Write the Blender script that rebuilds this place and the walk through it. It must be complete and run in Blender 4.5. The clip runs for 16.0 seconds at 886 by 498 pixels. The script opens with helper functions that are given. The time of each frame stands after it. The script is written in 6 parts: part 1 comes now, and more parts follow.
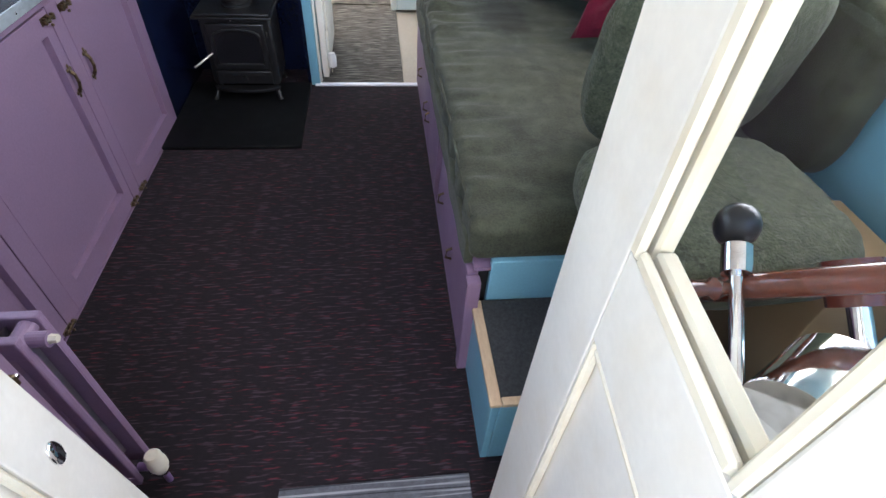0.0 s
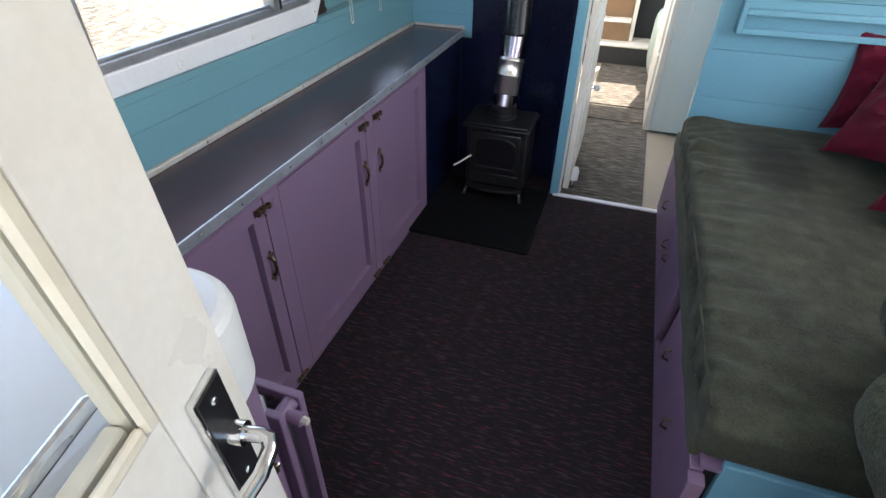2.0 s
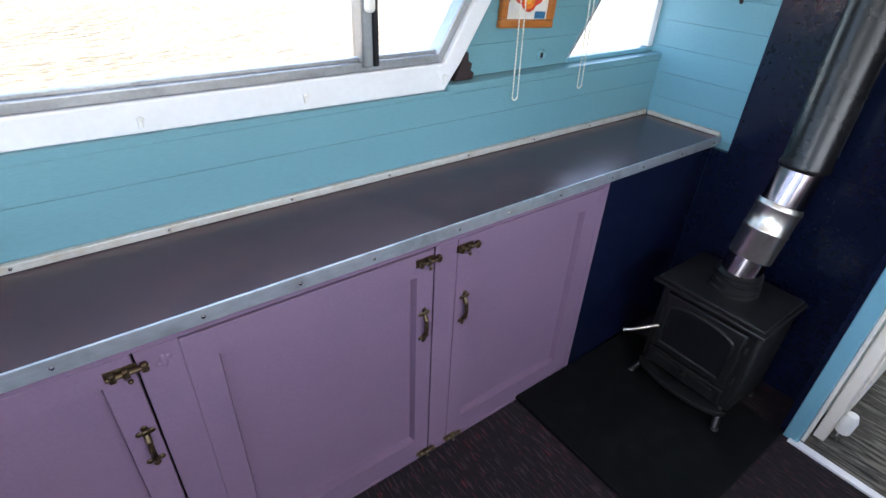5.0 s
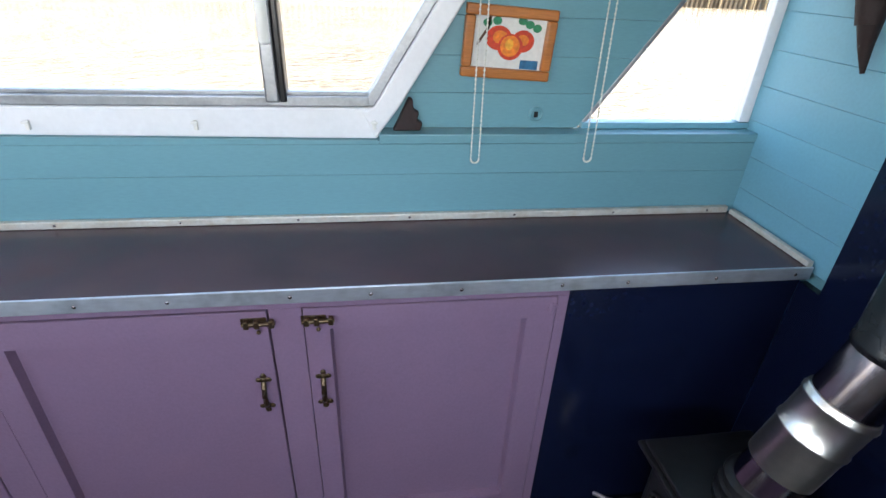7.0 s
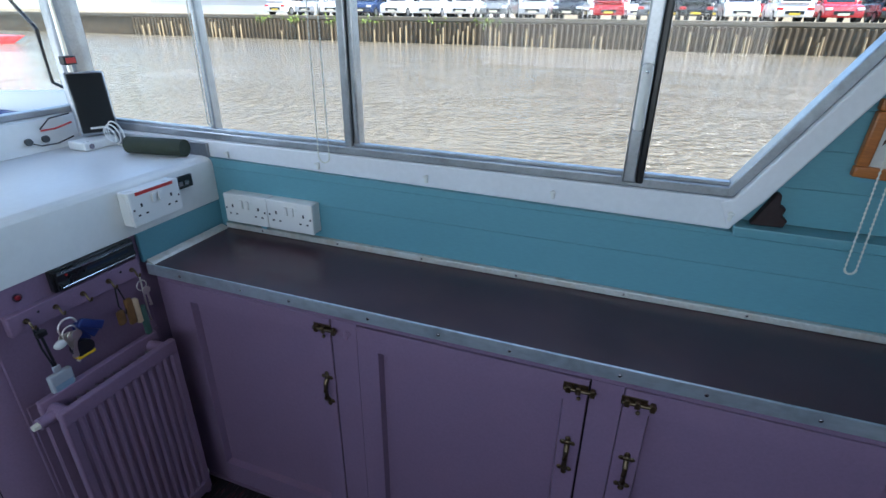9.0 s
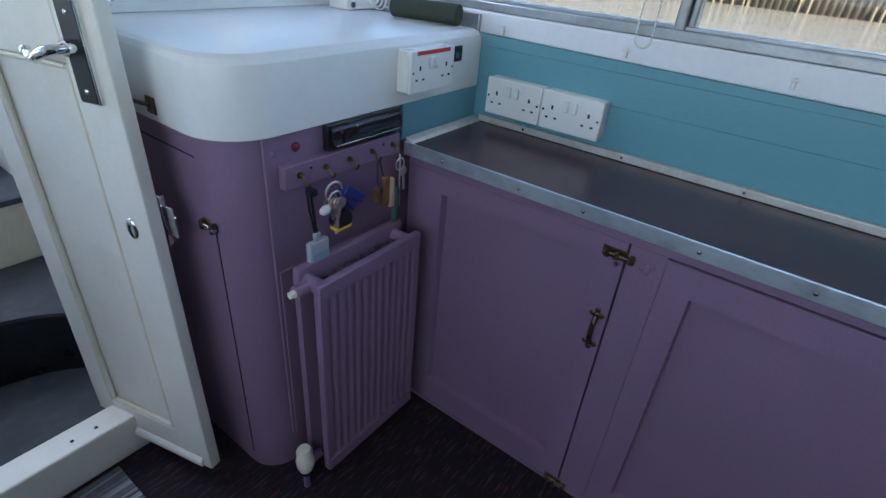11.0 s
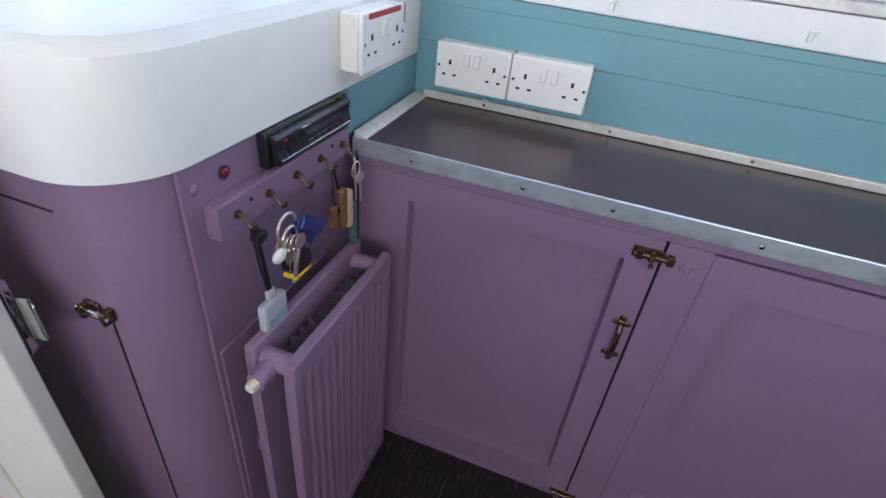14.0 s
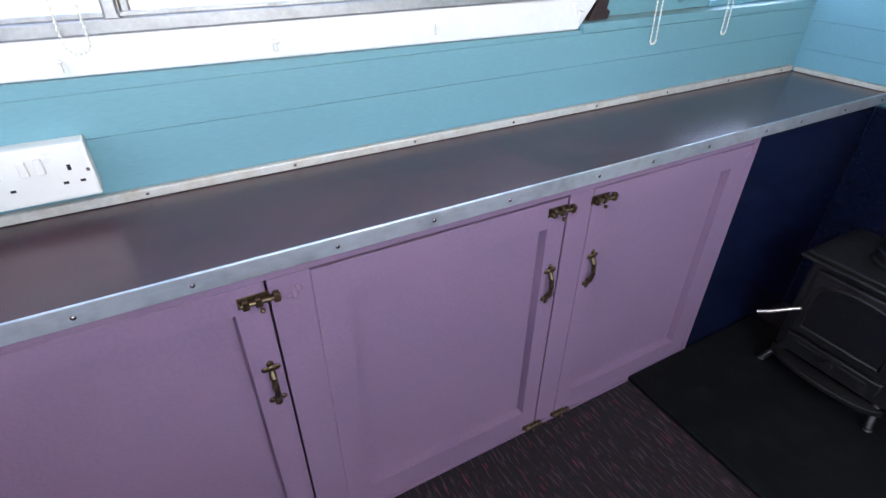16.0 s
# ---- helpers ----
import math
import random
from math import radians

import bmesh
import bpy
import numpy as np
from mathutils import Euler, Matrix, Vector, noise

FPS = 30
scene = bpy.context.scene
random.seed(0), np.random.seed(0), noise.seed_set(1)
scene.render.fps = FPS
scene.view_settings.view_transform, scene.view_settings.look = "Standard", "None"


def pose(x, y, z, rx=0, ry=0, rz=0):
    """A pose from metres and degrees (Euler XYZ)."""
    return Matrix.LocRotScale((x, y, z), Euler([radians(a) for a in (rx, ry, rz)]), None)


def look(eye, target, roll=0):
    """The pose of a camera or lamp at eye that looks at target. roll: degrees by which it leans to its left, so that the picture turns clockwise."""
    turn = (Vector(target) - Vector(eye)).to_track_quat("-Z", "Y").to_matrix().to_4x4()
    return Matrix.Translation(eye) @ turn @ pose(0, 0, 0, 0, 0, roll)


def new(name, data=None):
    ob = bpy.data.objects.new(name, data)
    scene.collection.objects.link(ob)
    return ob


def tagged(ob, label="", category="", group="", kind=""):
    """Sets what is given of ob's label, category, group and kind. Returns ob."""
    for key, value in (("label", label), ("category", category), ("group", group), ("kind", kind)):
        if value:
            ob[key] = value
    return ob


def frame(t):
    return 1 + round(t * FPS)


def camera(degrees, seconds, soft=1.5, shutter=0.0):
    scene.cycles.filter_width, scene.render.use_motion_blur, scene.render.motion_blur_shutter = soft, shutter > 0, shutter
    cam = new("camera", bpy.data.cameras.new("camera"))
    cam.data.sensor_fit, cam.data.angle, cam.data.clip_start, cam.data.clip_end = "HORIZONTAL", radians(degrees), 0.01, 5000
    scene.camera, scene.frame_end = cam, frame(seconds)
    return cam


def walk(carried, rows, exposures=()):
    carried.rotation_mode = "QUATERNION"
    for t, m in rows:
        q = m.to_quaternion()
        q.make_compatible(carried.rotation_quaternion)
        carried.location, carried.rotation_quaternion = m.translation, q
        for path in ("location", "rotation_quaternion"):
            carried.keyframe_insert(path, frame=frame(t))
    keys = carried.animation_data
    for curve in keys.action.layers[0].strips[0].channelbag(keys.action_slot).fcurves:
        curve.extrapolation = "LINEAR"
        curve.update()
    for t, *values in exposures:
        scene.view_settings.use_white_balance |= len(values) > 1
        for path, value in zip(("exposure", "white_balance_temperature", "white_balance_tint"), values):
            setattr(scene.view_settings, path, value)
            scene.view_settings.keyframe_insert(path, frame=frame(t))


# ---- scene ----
cam = camera(82.1, 16.0)
EXPOSURE = [(0, 2.95, 7300, 15), (0.5, 2.75, 7350, 14), (1, 2.5, 7450, 15), (2, 2.3, 7250, 15), (2.5, 2.7, 6950, 14), (3, 2.85, 7000, 15), (5.5, 2.85, 6900, 14), (7.5, 2.65, 6900, 12), (8.3, 2.15, 6400, 9), (9, 1.6, 5750, 7), (9.5, 1.35, 5450, 5), (10.2, 1.15, 5400, 4), (12.3, 2.78, 7150, 14), (13.5, 2.83, 7200, 15), (14, 2.5, 7150, 16), (14.5, 2.4, 7050, 16), (15, 2.48, 6900, 16), (15.5, 3.02, 6950, 16), (16, 3.15, 7000, 17)]
PATH = [
    (0, (0.901, -0.478, 1.259), (1.127, 0.94, -0.133), 4.3),
    (0.5, (0.862, -0.46, 1.263), (0.817, 0.962, -0.142), 4.2),
    (1, (0.832, -0.478, 1.301), (0.577, 0.984, -0.04), 3.1),
    (1.5, (0.829, -0.478, 1.331), (0.414, 1.026, 0.08), 1.6),
    (2, (0.792, -0.392, 1.368), (0.268, 1.135, 0.187), 0.6),
    (2.5, (0.731, -0.24, 1.346), (0.075, 1.271, 0.212), 1.1),
    (3, (0.67, -0.141, 1.35), (-0.188, 1.311, 0.275), 1.0),
    (3.2, (0.67, -0.109, 1.374), (-0.286, 1.289, 0.31), 0.9),
    (5.3, (0.732, 0.696, 1.278), (-0.653, 1.661, 0.206), 3.0),
    (5.5, (0.722, 0.787, 1.281), (-0.701, 1.697, 0.211), 3.1),
    (6, (0.693, 1.022, 1.302), (-0.843, 1.754, 0.251), 3.4),
    (6.5, (0.748, 1.232, 1.28), (-0.912, 1.728, 0.281), 3.1),
    (7, (0.791, 1.31, 1.273), (-0.933, 1.589, 0.297), 2.6),
    (7.5, (0.844, 1.333, 1.285), (-0.917, 1.38, 0.338), 1.8),
    (8, (0.863, 1.279, 1.301), (-0.909, 1.099, 0.392), 1.9),
    (8.5, (0.847, 1.234, 1.303), (-0.906, 0.812, 0.436), 1.4),
    (9, (0.822, 1.116, 1.339), (-0.878, 0.483, 0.497), 0.6),
    (9.5, (0.815, 0.933, 1.348), (-0.823, 0.169, 0.492), 1.5),
    (10, (0.813, 0.81, 1.277), (-0.73, -0.069, 0.356), 2.7),
    (10.2, (0.821, 0.777, 1.22), (-0.685, -0.145, 0.279), 3.2),
    (12.3, (0.84, 0.66, 1.091), (-0.444, -0.309, -0.098), 7.6),
    (12.5, (0.811, 0.643, 1.078), (-0.443, -0.341, -0.13), 7.6),
    (13, (0.74, 0.569, 1.07), (-0.51, -0.404, -0.152), 7.2),
    (13.5, (0.688, 0.506, 1.074), (-0.695, -0.306, -0.121), 6.7),
    (14, (0.713, 0.394, 1.087), (-0.873, -0.082, -0.035), 6.5),
    (14.5, (0.757, 0.36, 1.154), (-0.912, 0.229, 0.06), 5.2),
    (15, (0.746, 0.379, 1.177), (-0.919, 0.53, 0.08), 3.5),
    (15.5, (0.703, 0.432, 1.165), (-0.912, 0.85, 0.061), 1.4),
    (16, (0.64, 0.467, 1.155), (-0.823, 1.273, 0.055), 0.3),
]
walk(cam, [(t, look(eye, target, roll)) for t, eye, target, roll in PATH], EXPOSURE)

# ---- light ----
world = bpy.data.worlds.new("sky")
scene.world = world
world.use_nodes = True
wn = world.node_tree.nodes
sky = wn.new("ShaderNodeTexSky")
sky.sky_type, sky.sun_disc = "NISHITA", False
sky.sun_elevation, sky.sun_rotation = radians(55), radians(8)
world.node_tree.links.new(sky.outputs[0], wn["Background"].inputs[0])
wn["Background"].inputs[1].default_value = 0.15
sun = new("sun", bpy.data.lights.new("sun", "SUN"))
sun.data.energy, sun.data.angle, sun.data.color = 5.0, radians(0.6), (1.0, 0.95, 0.87)
sun.matrix_world = look((0.2, 0.9, 1.35), (0, 0, 0))


# Adds an area lamp, out of view, to strengthen the daylight.
def area_lamp(name, eye, target, w, h, watts):
    lamp = new(name, bpy.data.lights.new(name, "AREA"))
    lamp.data.shape, lamp.data.size, lamp.data.size_y, lamp.data.energy = "RECTANGLE", w, h, watts
    lamp.data.color = (0.93, 0.96, 1.0)
    lamp.matrix_world = look(eye, target)


area_lamp("starboard_window_light", (2.06, 0.9, 1.32), (1.0, 0.9, 1.2), 1.7, 0.6, 3.0)
# Lamp added out of sight to brighten the passage; its window is assumed.
area_lamp("passage_fill_lamp", (0.31, 3.9, 1.3), (1.2, 3.9, 0.9), 2.1, 0.6, 6.0)
# Unseen fill lamp added outside the doorway, above the steps.
area_lamp("aft_fill_lamp", (0.82, -1.45, 1.60), (0.45, 1.0, 0.45), 0.6, 0.6, 2.8)


# ---- materials ----
def mat(name, color, rough=0.5, metal=0.0, vary=0.12, coarse=5.0, fine=120.0, bump=0.08, stretch=(1, 1, 1), spec=0.5, dirt=None, dirt_amount=0.0, coat=0.0):
    m = bpy.data.materials.new(name)
    m.use_nodes = True
    nt = m.node_tree
    bsdf = nt.nodes["Principled BSDF"]
    tc = nt.nodes.new("ShaderNodeTexCoord")
    mp = nt.nodes.new("ShaderNodeMapping")
    mp.inputs["Scale"].default_value = stretch
    nt.links.new(tc.outputs["Object"], mp.inputs[0])
    n1 = nt.nodes.new("ShaderNodeTexNoise")
    n1.inputs["Scale"].default_value, n1.inputs["Detail"].default_value = coarse, 4
    n2 = nt.nodes.new("ShaderNodeTexNoise")
    n2.inputs["Scale"].default_value, n2.inputs["Detail"].default_value = fine, 3
    for n in (n1, n2):
        nt.links.new(mp.outputs[0], n.inputs["Vector"])
    add = nt.nodes.new("ShaderNodeMath")
    add.operation = "ADD"
    nt.links.new(n1.outputs["Fac"], add.inputs[0])
    nt.links.new(n2.outputs["Fac"], add.inputs[1])
    info = nt.nodes.new("ShaderNodeObjectInfo")
    rnd = nt.nodes.new("ShaderNodeMath")
    rnd.operation = "MULTIPLY_ADD"
    rnd.inputs[1].default_value = 0.15
    nt.links.new(info.outputs["Random"], rnd.inputs[0])
    nt.links.new(add.outputs[0], rnd.inputs[2])
    ramp = nt.nodes.new("ShaderNodeMapRange")
    ramp.inputs[1].default_value, ramp.inputs[2].default_value = 0.65, 1.5
    ramp.inputs[3].default_value, ramp.inputs[4].default_value = 1 - vary, 1 + vary
    nt.links.new(rnd.outputs[0], ramp.inputs[0])
    mul = nt.nodes.new("ShaderNodeMix")
    mul.data_type, mul.blend_type = "RGBA", "MULTIPLY"
    mul.inputs[0].default_value = 1.0
    mul.inputs[6].default_value = (*color, 1)
    nt.links.new(ramp.outputs[0], mul.inputs[7])
    out = mul.outputs[2]
    if dirt:
        n3 = nt.nodes.new("ShaderNodeTexNoise")
        n3.inputs["Scale"].default_value, n3.inputs["Detail"].default_value = coarse * 2.3, 8
        nt.links.new(tc.outputs["Object"], n3.inputs["Vector"])
        r3 = nt.nodes.new("ShaderNodeMapRange")
        r3.inputs[1].default_value, r3.inputs[2].default_value = 0.42, 0.80
        r3.interpolation_type = "SMOOTHSTEP"
        r3.inputs[4].default_value = dirt_amount
        nt.links.new(n3.outputs["Fac"], r3.inputs[0])
        mx = nt.nodes.new("ShaderNodeMix")
        mx.data_type = "RGBA"
        nt.links.new(r3.outputs[0], mx.inputs[0])
        nt.links.new(out, mx.inputs[6])
        mx.inputs[7].default_value = (*dirt, 1)
        out = mx.outputs[2]
    nt.links.new(out, bsdf.inputs["Base Color"])
    rr = nt.nodes.new("ShaderNodeMapRange")
    rr.inputs[1].default_value, rr.inputs[2].default_value = 0.3, 0.7
    rr.inputs[3].default_value, rr.inputs[4].default_value = max(0.02, rough * 0.85), min(1, rough * 1.18)
    nt.links.new(n1.outputs["Fac"], rr.inputs[0])
    nt.links.new(rr.outputs[0], bsdf.inputs["Roughness"])
    bsdf.inputs["Metallic"].default_value = metal
    bsdf.inputs["Specular IOR Level"].default_value = spec
    bsdf.inputs["Coat Weight"].default_value = coat
    if bump:
        b = nt.nodes.new("ShaderNodeBump")
        b.inputs["Strength"].default_value, b.inputs["Distance"].default_value = bump, 0.004
        nt.links.new(n2.outputs["Fac"], b.inputs["Height"])
        nt.links.new(b.outputs[0], bsdf.inputs["Normal"])
    return m


def striped_carpet(name, base, streak, amount, scale, threshold=0.6, extra=None):
    """Loop-pile carpet with short streaks that run across the boat."""
    m = mat(name, base, 0.95, vary=0.45, coarse=60, fine=900, bump=0.5, spec=0.15)
    nt = m.node_tree
    bsdf = nt.nodes["Principled BSDF"]
    tc = nt.nodes.new("ShaderNodeTexCoord")
    mp = nt.nodes.new("ShaderNodeMapping")
    mp.inputs["Scale"].default_value = scale
    nt.links.new(tc.outputs["Object"], mp.inputs[0])
    out = bsdf.inputs["Base Color"].links[0].from_socket
    layers = [(streak, amount, threshold, 0.0)] + ([extra] if extra else [])
    for col, amt, thr, off in layers:
        mp2 = nt.nodes.new("ShaderNodeMapping")
        mp2.inputs["Location"].default_value = (off, off * 1.7, 0)
        nt.links.new(mp.outputs[0], mp2.inputs[0])
        n = nt.nodes.new("ShaderNodeTexNoise")
        n.inputs["Scale"].default_value, n.inputs["Detail"].default_value = 1.0, 2
        nt.links.new(mp2.outputs[0], n.inputs["Vector"])
        r = nt.nodes.new("ShaderNodeMapRange")
        r.inputs[1].default_value, r.inputs[2].default_value, r.inputs[4].default_value = thr, thr + 0.1, amt
        nt.links.new(n.outputs["Fac"], r.inputs[0])
        mx = nt.nodes.new("ShaderNodeMix")
        mx.data_type = "RGBA"
        nt.links.new(r.outputs[0], mx.inputs[0])
        nt.links.new(out, mx.inputs[6])
        mx.inputs[7].default_value = (*col, 1)
        out = mx.outputs[2]
    nt.links.new(out, bsdf.inputs["Base Color"])
    return m


def glass_material(name, tint=(0.97, 0.98, 0.98)):
    m = bpy.data.materials.new(name)
    m.use_nodes = True
    nt = m.node_tree
    nt.nodes.remove(nt.nodes["Principled BSDF"])
    tr = nt.nodes.new("ShaderNodeBsdfTransparent")
    tr.inputs[0].default_value = (*tint, 1)
    gl = nt.nodes.new("ShaderNodeBsdfGlossy")
    gl.inputs["Roughness"].default_value = 0.02
    lw = nt.nodes.new("ShaderNodeLayerWeight")
    lw.inputs[0].default_value = 0.5
    pw = nt.nodes.new("ShaderNodeMath")
    pw.operation = "POWER"
    pw.inputs[1].default_value = 4.0
    nt.links.new(lw.outputs["Facing"], pw.inputs[0])
    fr = nt.nodes.new("ShaderNodeMapRange")
    fr.inputs[3].default_value, fr.inputs[4].default_value = 0.02, 0.6
    nt.links.new(pw.outputs[0], fr.inputs[0])
    mix = nt.nodes.new("ShaderNodeMixShader")
    nt.links.new(fr.outputs[0], mix.inputs[0])
    nt.links.new(tr.outputs[0], mix.inputs[1])
    nt.links.new(gl.outputs[0], mix.inputs[2])
    nt.links.new(mix.outputs[0], nt.nodes["Material Output"].inputs[0])
    return m


PURPLE = mat("purple_paint", (0.230, 0.146, 0.226), 0.42, vary=0.10, coarse=4, fine=160, bump=0.10, dirt=(0.27, 0.16, 0.24), dirt_amount=0.35)
TURQ = mat("turquoise_paint", (0.145, 0.330, 0.385), 0.36, vary=0.08, coarse=3, fine=140, bump=0.08, stretch=(1, 0.4, 2))
LBLUE = mat("light_blue_paint", (0.155, 0.375, 0.475), 0.35, vary=0.08, coarse=3, fine=140, bump=0.08)
NAVY = mat("navy_gloss_paint", (0.0048, 0.0085, 0.027), 0.17, vary=0.25, coarse=4, fine=90, bump=0.06, spec=0.45)
WHITE = mat("white_gloss_paint", (0.76, 0.72, 0.65), 0.32, vary=0.05, coarse=6, fine=100, bump=0.05, dirt=(0.62, 0.50, 0.34), dirt_amount=0.22)
CREAM = mat("cream_paint", (0.72, 0.66, 0.53), 0.4, vary=0.06, coarse=6, fine=90, bump=0.05, dirt=(0.5, 0.36, 0.2), dirt_amount=0.3)
GELCOAT = mat("white_gelcoat", (0.78, 0.775, 0.75), 0.34, vary=0.04, coarse=3, fine=60, bump=0.015, dirt=(0.66, 0.62, 0.54), dirt_amount=0.2)
BOARDW = mat("white_painted_sill", (0.80, 0.80, 0.83), 0.35, vary=0.05, coarse=6, fine=80, bump=0.06)
PLASTIC = mat("white_plastic", (0.80, 0.79, 0.76), 0.3, vary=0.02, bump=0.0)
BLACKP = mat("black_plastic", (0.012, 0.012, 0.014), 0.3, vary=0.1, bump=0.02)
# Near-black that carries the shade of insides and holes; some screws use it too.
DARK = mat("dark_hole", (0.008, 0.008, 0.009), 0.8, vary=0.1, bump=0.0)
IRON = mat("black_stove_iron", (0.009, 0.009, 0.0095), 0.34, spec=0.5, vary=0.3, coarse=20, fine=300, bump=0.2, dirt=(0.05, 0.05, 0.05), dirt_amount=0.2)
FLUE = mat("black_flue_enamel", (0.008, 0.008, 0.009), 0.26, spec=0.36, vary=0.3, coarse=15, fine=260, bump=0.10)
STEEL = mat("stainless_steel", (0.90, 0.84, 0.75), 0.33, 1.0, vary=0.08, coarse=8, fine=80, bump=0.03)
DIMSTEEL = mat("heat_stained_steel", (0.33, 0.28, 0.30), 0.2, 1.0, vary=0.15, coarse=8, fine=80, bump=0.03)
CHROME = mat("chrome", (0.80, 0.80, 0.80), 0.08, 1.0, vary=0.04, coarse=30, bump=0.02, dirt=(0.2, 0.18, 0.16), dirt_amount=0.4)
ALU = mat("worn_aluminium", (0.62, 0.67, 0.72), 0.34, 0.75, vary=0.15, coarse=9, fine=150, bump=0.08, stretch=(1, 0.3, 1), dirt=(0.22, 0.25, 0.27), dirt_amount=0.5)
ALUW = mat("window_aluminium", (0.42, 0.43, 0.45), 0.38, 0.85, vary=0.15, coarse=12, fine=150, bump=0.06, dirt=(0.15, 0.15, 0.15), dirt_amount=0.35)
BRASS = mat("aged_brass", (0.15, 0.105, 0.06), 0.36, 0.9, vary=0.35, coarse=60, fine=300, bump=0.15, dirt=(0.05, 0.035, 0.03), dirt_amount=0.7)
COUNTER = mat("dark_laminate_counter", (0.064, 0.030, 0.041), 0.225, vary=0.38, coarse=4, fine=500, bump=0.07, spec=0.5, dirt=(0.085, 0.040, 0.045), dirt_amount=0.65)
OLDTRIM = mat("scuffed_white_trim", (0.58, 0.57, 0.53), 0.4, 0.2, vary=0.15, coarse=14, fine=120, bump=0.08, dirt=(0.40, 0.30, 0.18), dirt_amount=0.5)
VELVET = mat("green_velour", (0.047, 0.050, 0.033), 0.9, vary=0.6, coarse=7, fine=200, bump=0.35, spec=0.15, dirt=(0.10, 0.112, 0.078), dirt_amount=0.45)
VELVET.node_tree.nodes["Principled BSDF"].inputs["Sheen Weight"].default_value = 0.08
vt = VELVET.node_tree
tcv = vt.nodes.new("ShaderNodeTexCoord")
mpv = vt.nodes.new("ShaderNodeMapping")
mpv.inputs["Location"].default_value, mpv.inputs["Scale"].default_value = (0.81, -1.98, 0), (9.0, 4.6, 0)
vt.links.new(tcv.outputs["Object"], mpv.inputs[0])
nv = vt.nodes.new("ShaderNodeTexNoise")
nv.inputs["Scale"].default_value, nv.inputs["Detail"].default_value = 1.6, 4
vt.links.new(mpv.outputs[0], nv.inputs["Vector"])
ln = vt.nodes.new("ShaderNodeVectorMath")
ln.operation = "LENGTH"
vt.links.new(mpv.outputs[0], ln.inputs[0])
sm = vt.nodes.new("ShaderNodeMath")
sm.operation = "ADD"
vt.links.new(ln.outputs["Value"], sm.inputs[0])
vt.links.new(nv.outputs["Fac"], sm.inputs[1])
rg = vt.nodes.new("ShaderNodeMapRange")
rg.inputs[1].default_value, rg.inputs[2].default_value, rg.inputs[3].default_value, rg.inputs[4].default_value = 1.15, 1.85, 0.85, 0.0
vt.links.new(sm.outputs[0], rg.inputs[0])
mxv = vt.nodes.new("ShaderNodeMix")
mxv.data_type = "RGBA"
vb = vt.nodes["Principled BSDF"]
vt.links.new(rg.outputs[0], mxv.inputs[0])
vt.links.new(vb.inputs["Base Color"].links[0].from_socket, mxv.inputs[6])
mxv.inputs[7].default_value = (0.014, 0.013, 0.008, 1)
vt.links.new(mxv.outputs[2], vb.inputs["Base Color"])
SEATG = mat("green_corded_fabric", (0.062, 0.071, 0.044), 0.9, vary=0.6, coarse=40, fine=190, bump=0.9, stretch=(1, 1, 1), spec=0.2, dirt=(0.15, 0.155, 0.11), dirt_amount=0.5)
SEATG.node_tree.nodes["Principled BSDF"].inputs["Sheen Weight"].default_value = 0.1
RED = mat("crimson_velvet", (0.115, 0.005, 0.020), 0.85, vary=0.4, coarse=10, fine=250, bump=0.3, spec=0.2)
RED.node_tree.nodes["Principled BSDF"].inputs["Sheen Weight"].default_value = 0.1
PINE = mat("varnished_pine", (0.42, 0.14, 0.030), 0.35, vary=0.3, coarse=10, fine=120, bump=0.08, stretch=(1, 0.3, 3))
PALEWOOD = mat("bare_pale_wood", (0.52, 0.37, 0.24), 0.6, vary=0.2, coarse=12, fine=160, bump=0.1, stretch=(1, 0.25, 1))
MAHOG = mat("mahogany", (0.13, 0.030, 0.016), 0.22, vary=0.35, coarse=18, fine=140, bump=0.05, coat=0.4)
NONSLIP = mat("dark_nonslip_deck", (0.060, 0.064, 0.075), 0.85, vary=0.3, coarse=12, fine=600, bump=0.3, dirt=(0.11, 0.11, 0.11), dirt_amount=0.4)
HEARTH = mat("black_hearth_slab", (0.006, 0.0065, 0.007), 0.5, spec=0.08, vary=0.3, coarse=8, fine=200, bump=0.08, dirt=(0.02, 0.022, 0.022), dirt_amount=0.3)
PIPE = mat("painted_pipe", (0.23, 0.13, 0.26), 0.4, vary=0.1, bump=0.03)
REDP = mat("red_plastic", (0.55, 0.03, 0.03), 0.3, vary=0.05, bump=0.0)
YELLOW = mat("yellow_plastic", (0.75, 0.50, 0.02), 0.35, vary=0.05, bump=0.0)
BLUEP = mat("blue_plastic", (0.02, 0.035, 0.16), 0.35, vary=0.05, bump=0.0)
CLEARP = mat("frosted_clear_plastic", (0.40, 0.42, 0.45), 0.2, vary=0.05, bump=0.0)
LABELB = mat("pale_blue_label", (0.24, 0.33, 0.42), 0.5, vary=0.1, bump=0.0)
OLIVE = mat("olive_cloth", (0.035, 0.045, 0.028), 0.8, vary=0.3, coarse=30, fine=300, bump=0.3)
BEAD = mat("white_beads", (0.70, 0.69, 0.62), 0.35, vary=0.05, bump=0.0)
RUST = mat("dark_leather_scrap", (0.025, 0.012, 0.012), 0.7, vary=0.4, coarse=40, bump=0.3)
BEIGEF = mat("bare_beige_floor", (0.33, 0.27, 0.21), 0.6, vary=0.15, coarse=6, fine=100, bump=0.06)
GREYWHITE = mat("pale_painted_panel", (0.62, 0.66, 0.64), 0.4, vary=0.05, coarse=4, fine=80, bump=0.04)
CARD = mat("brown_card", (0.40, 0.27, 0.15), 0.8, vary=0.1, bump=0.05)
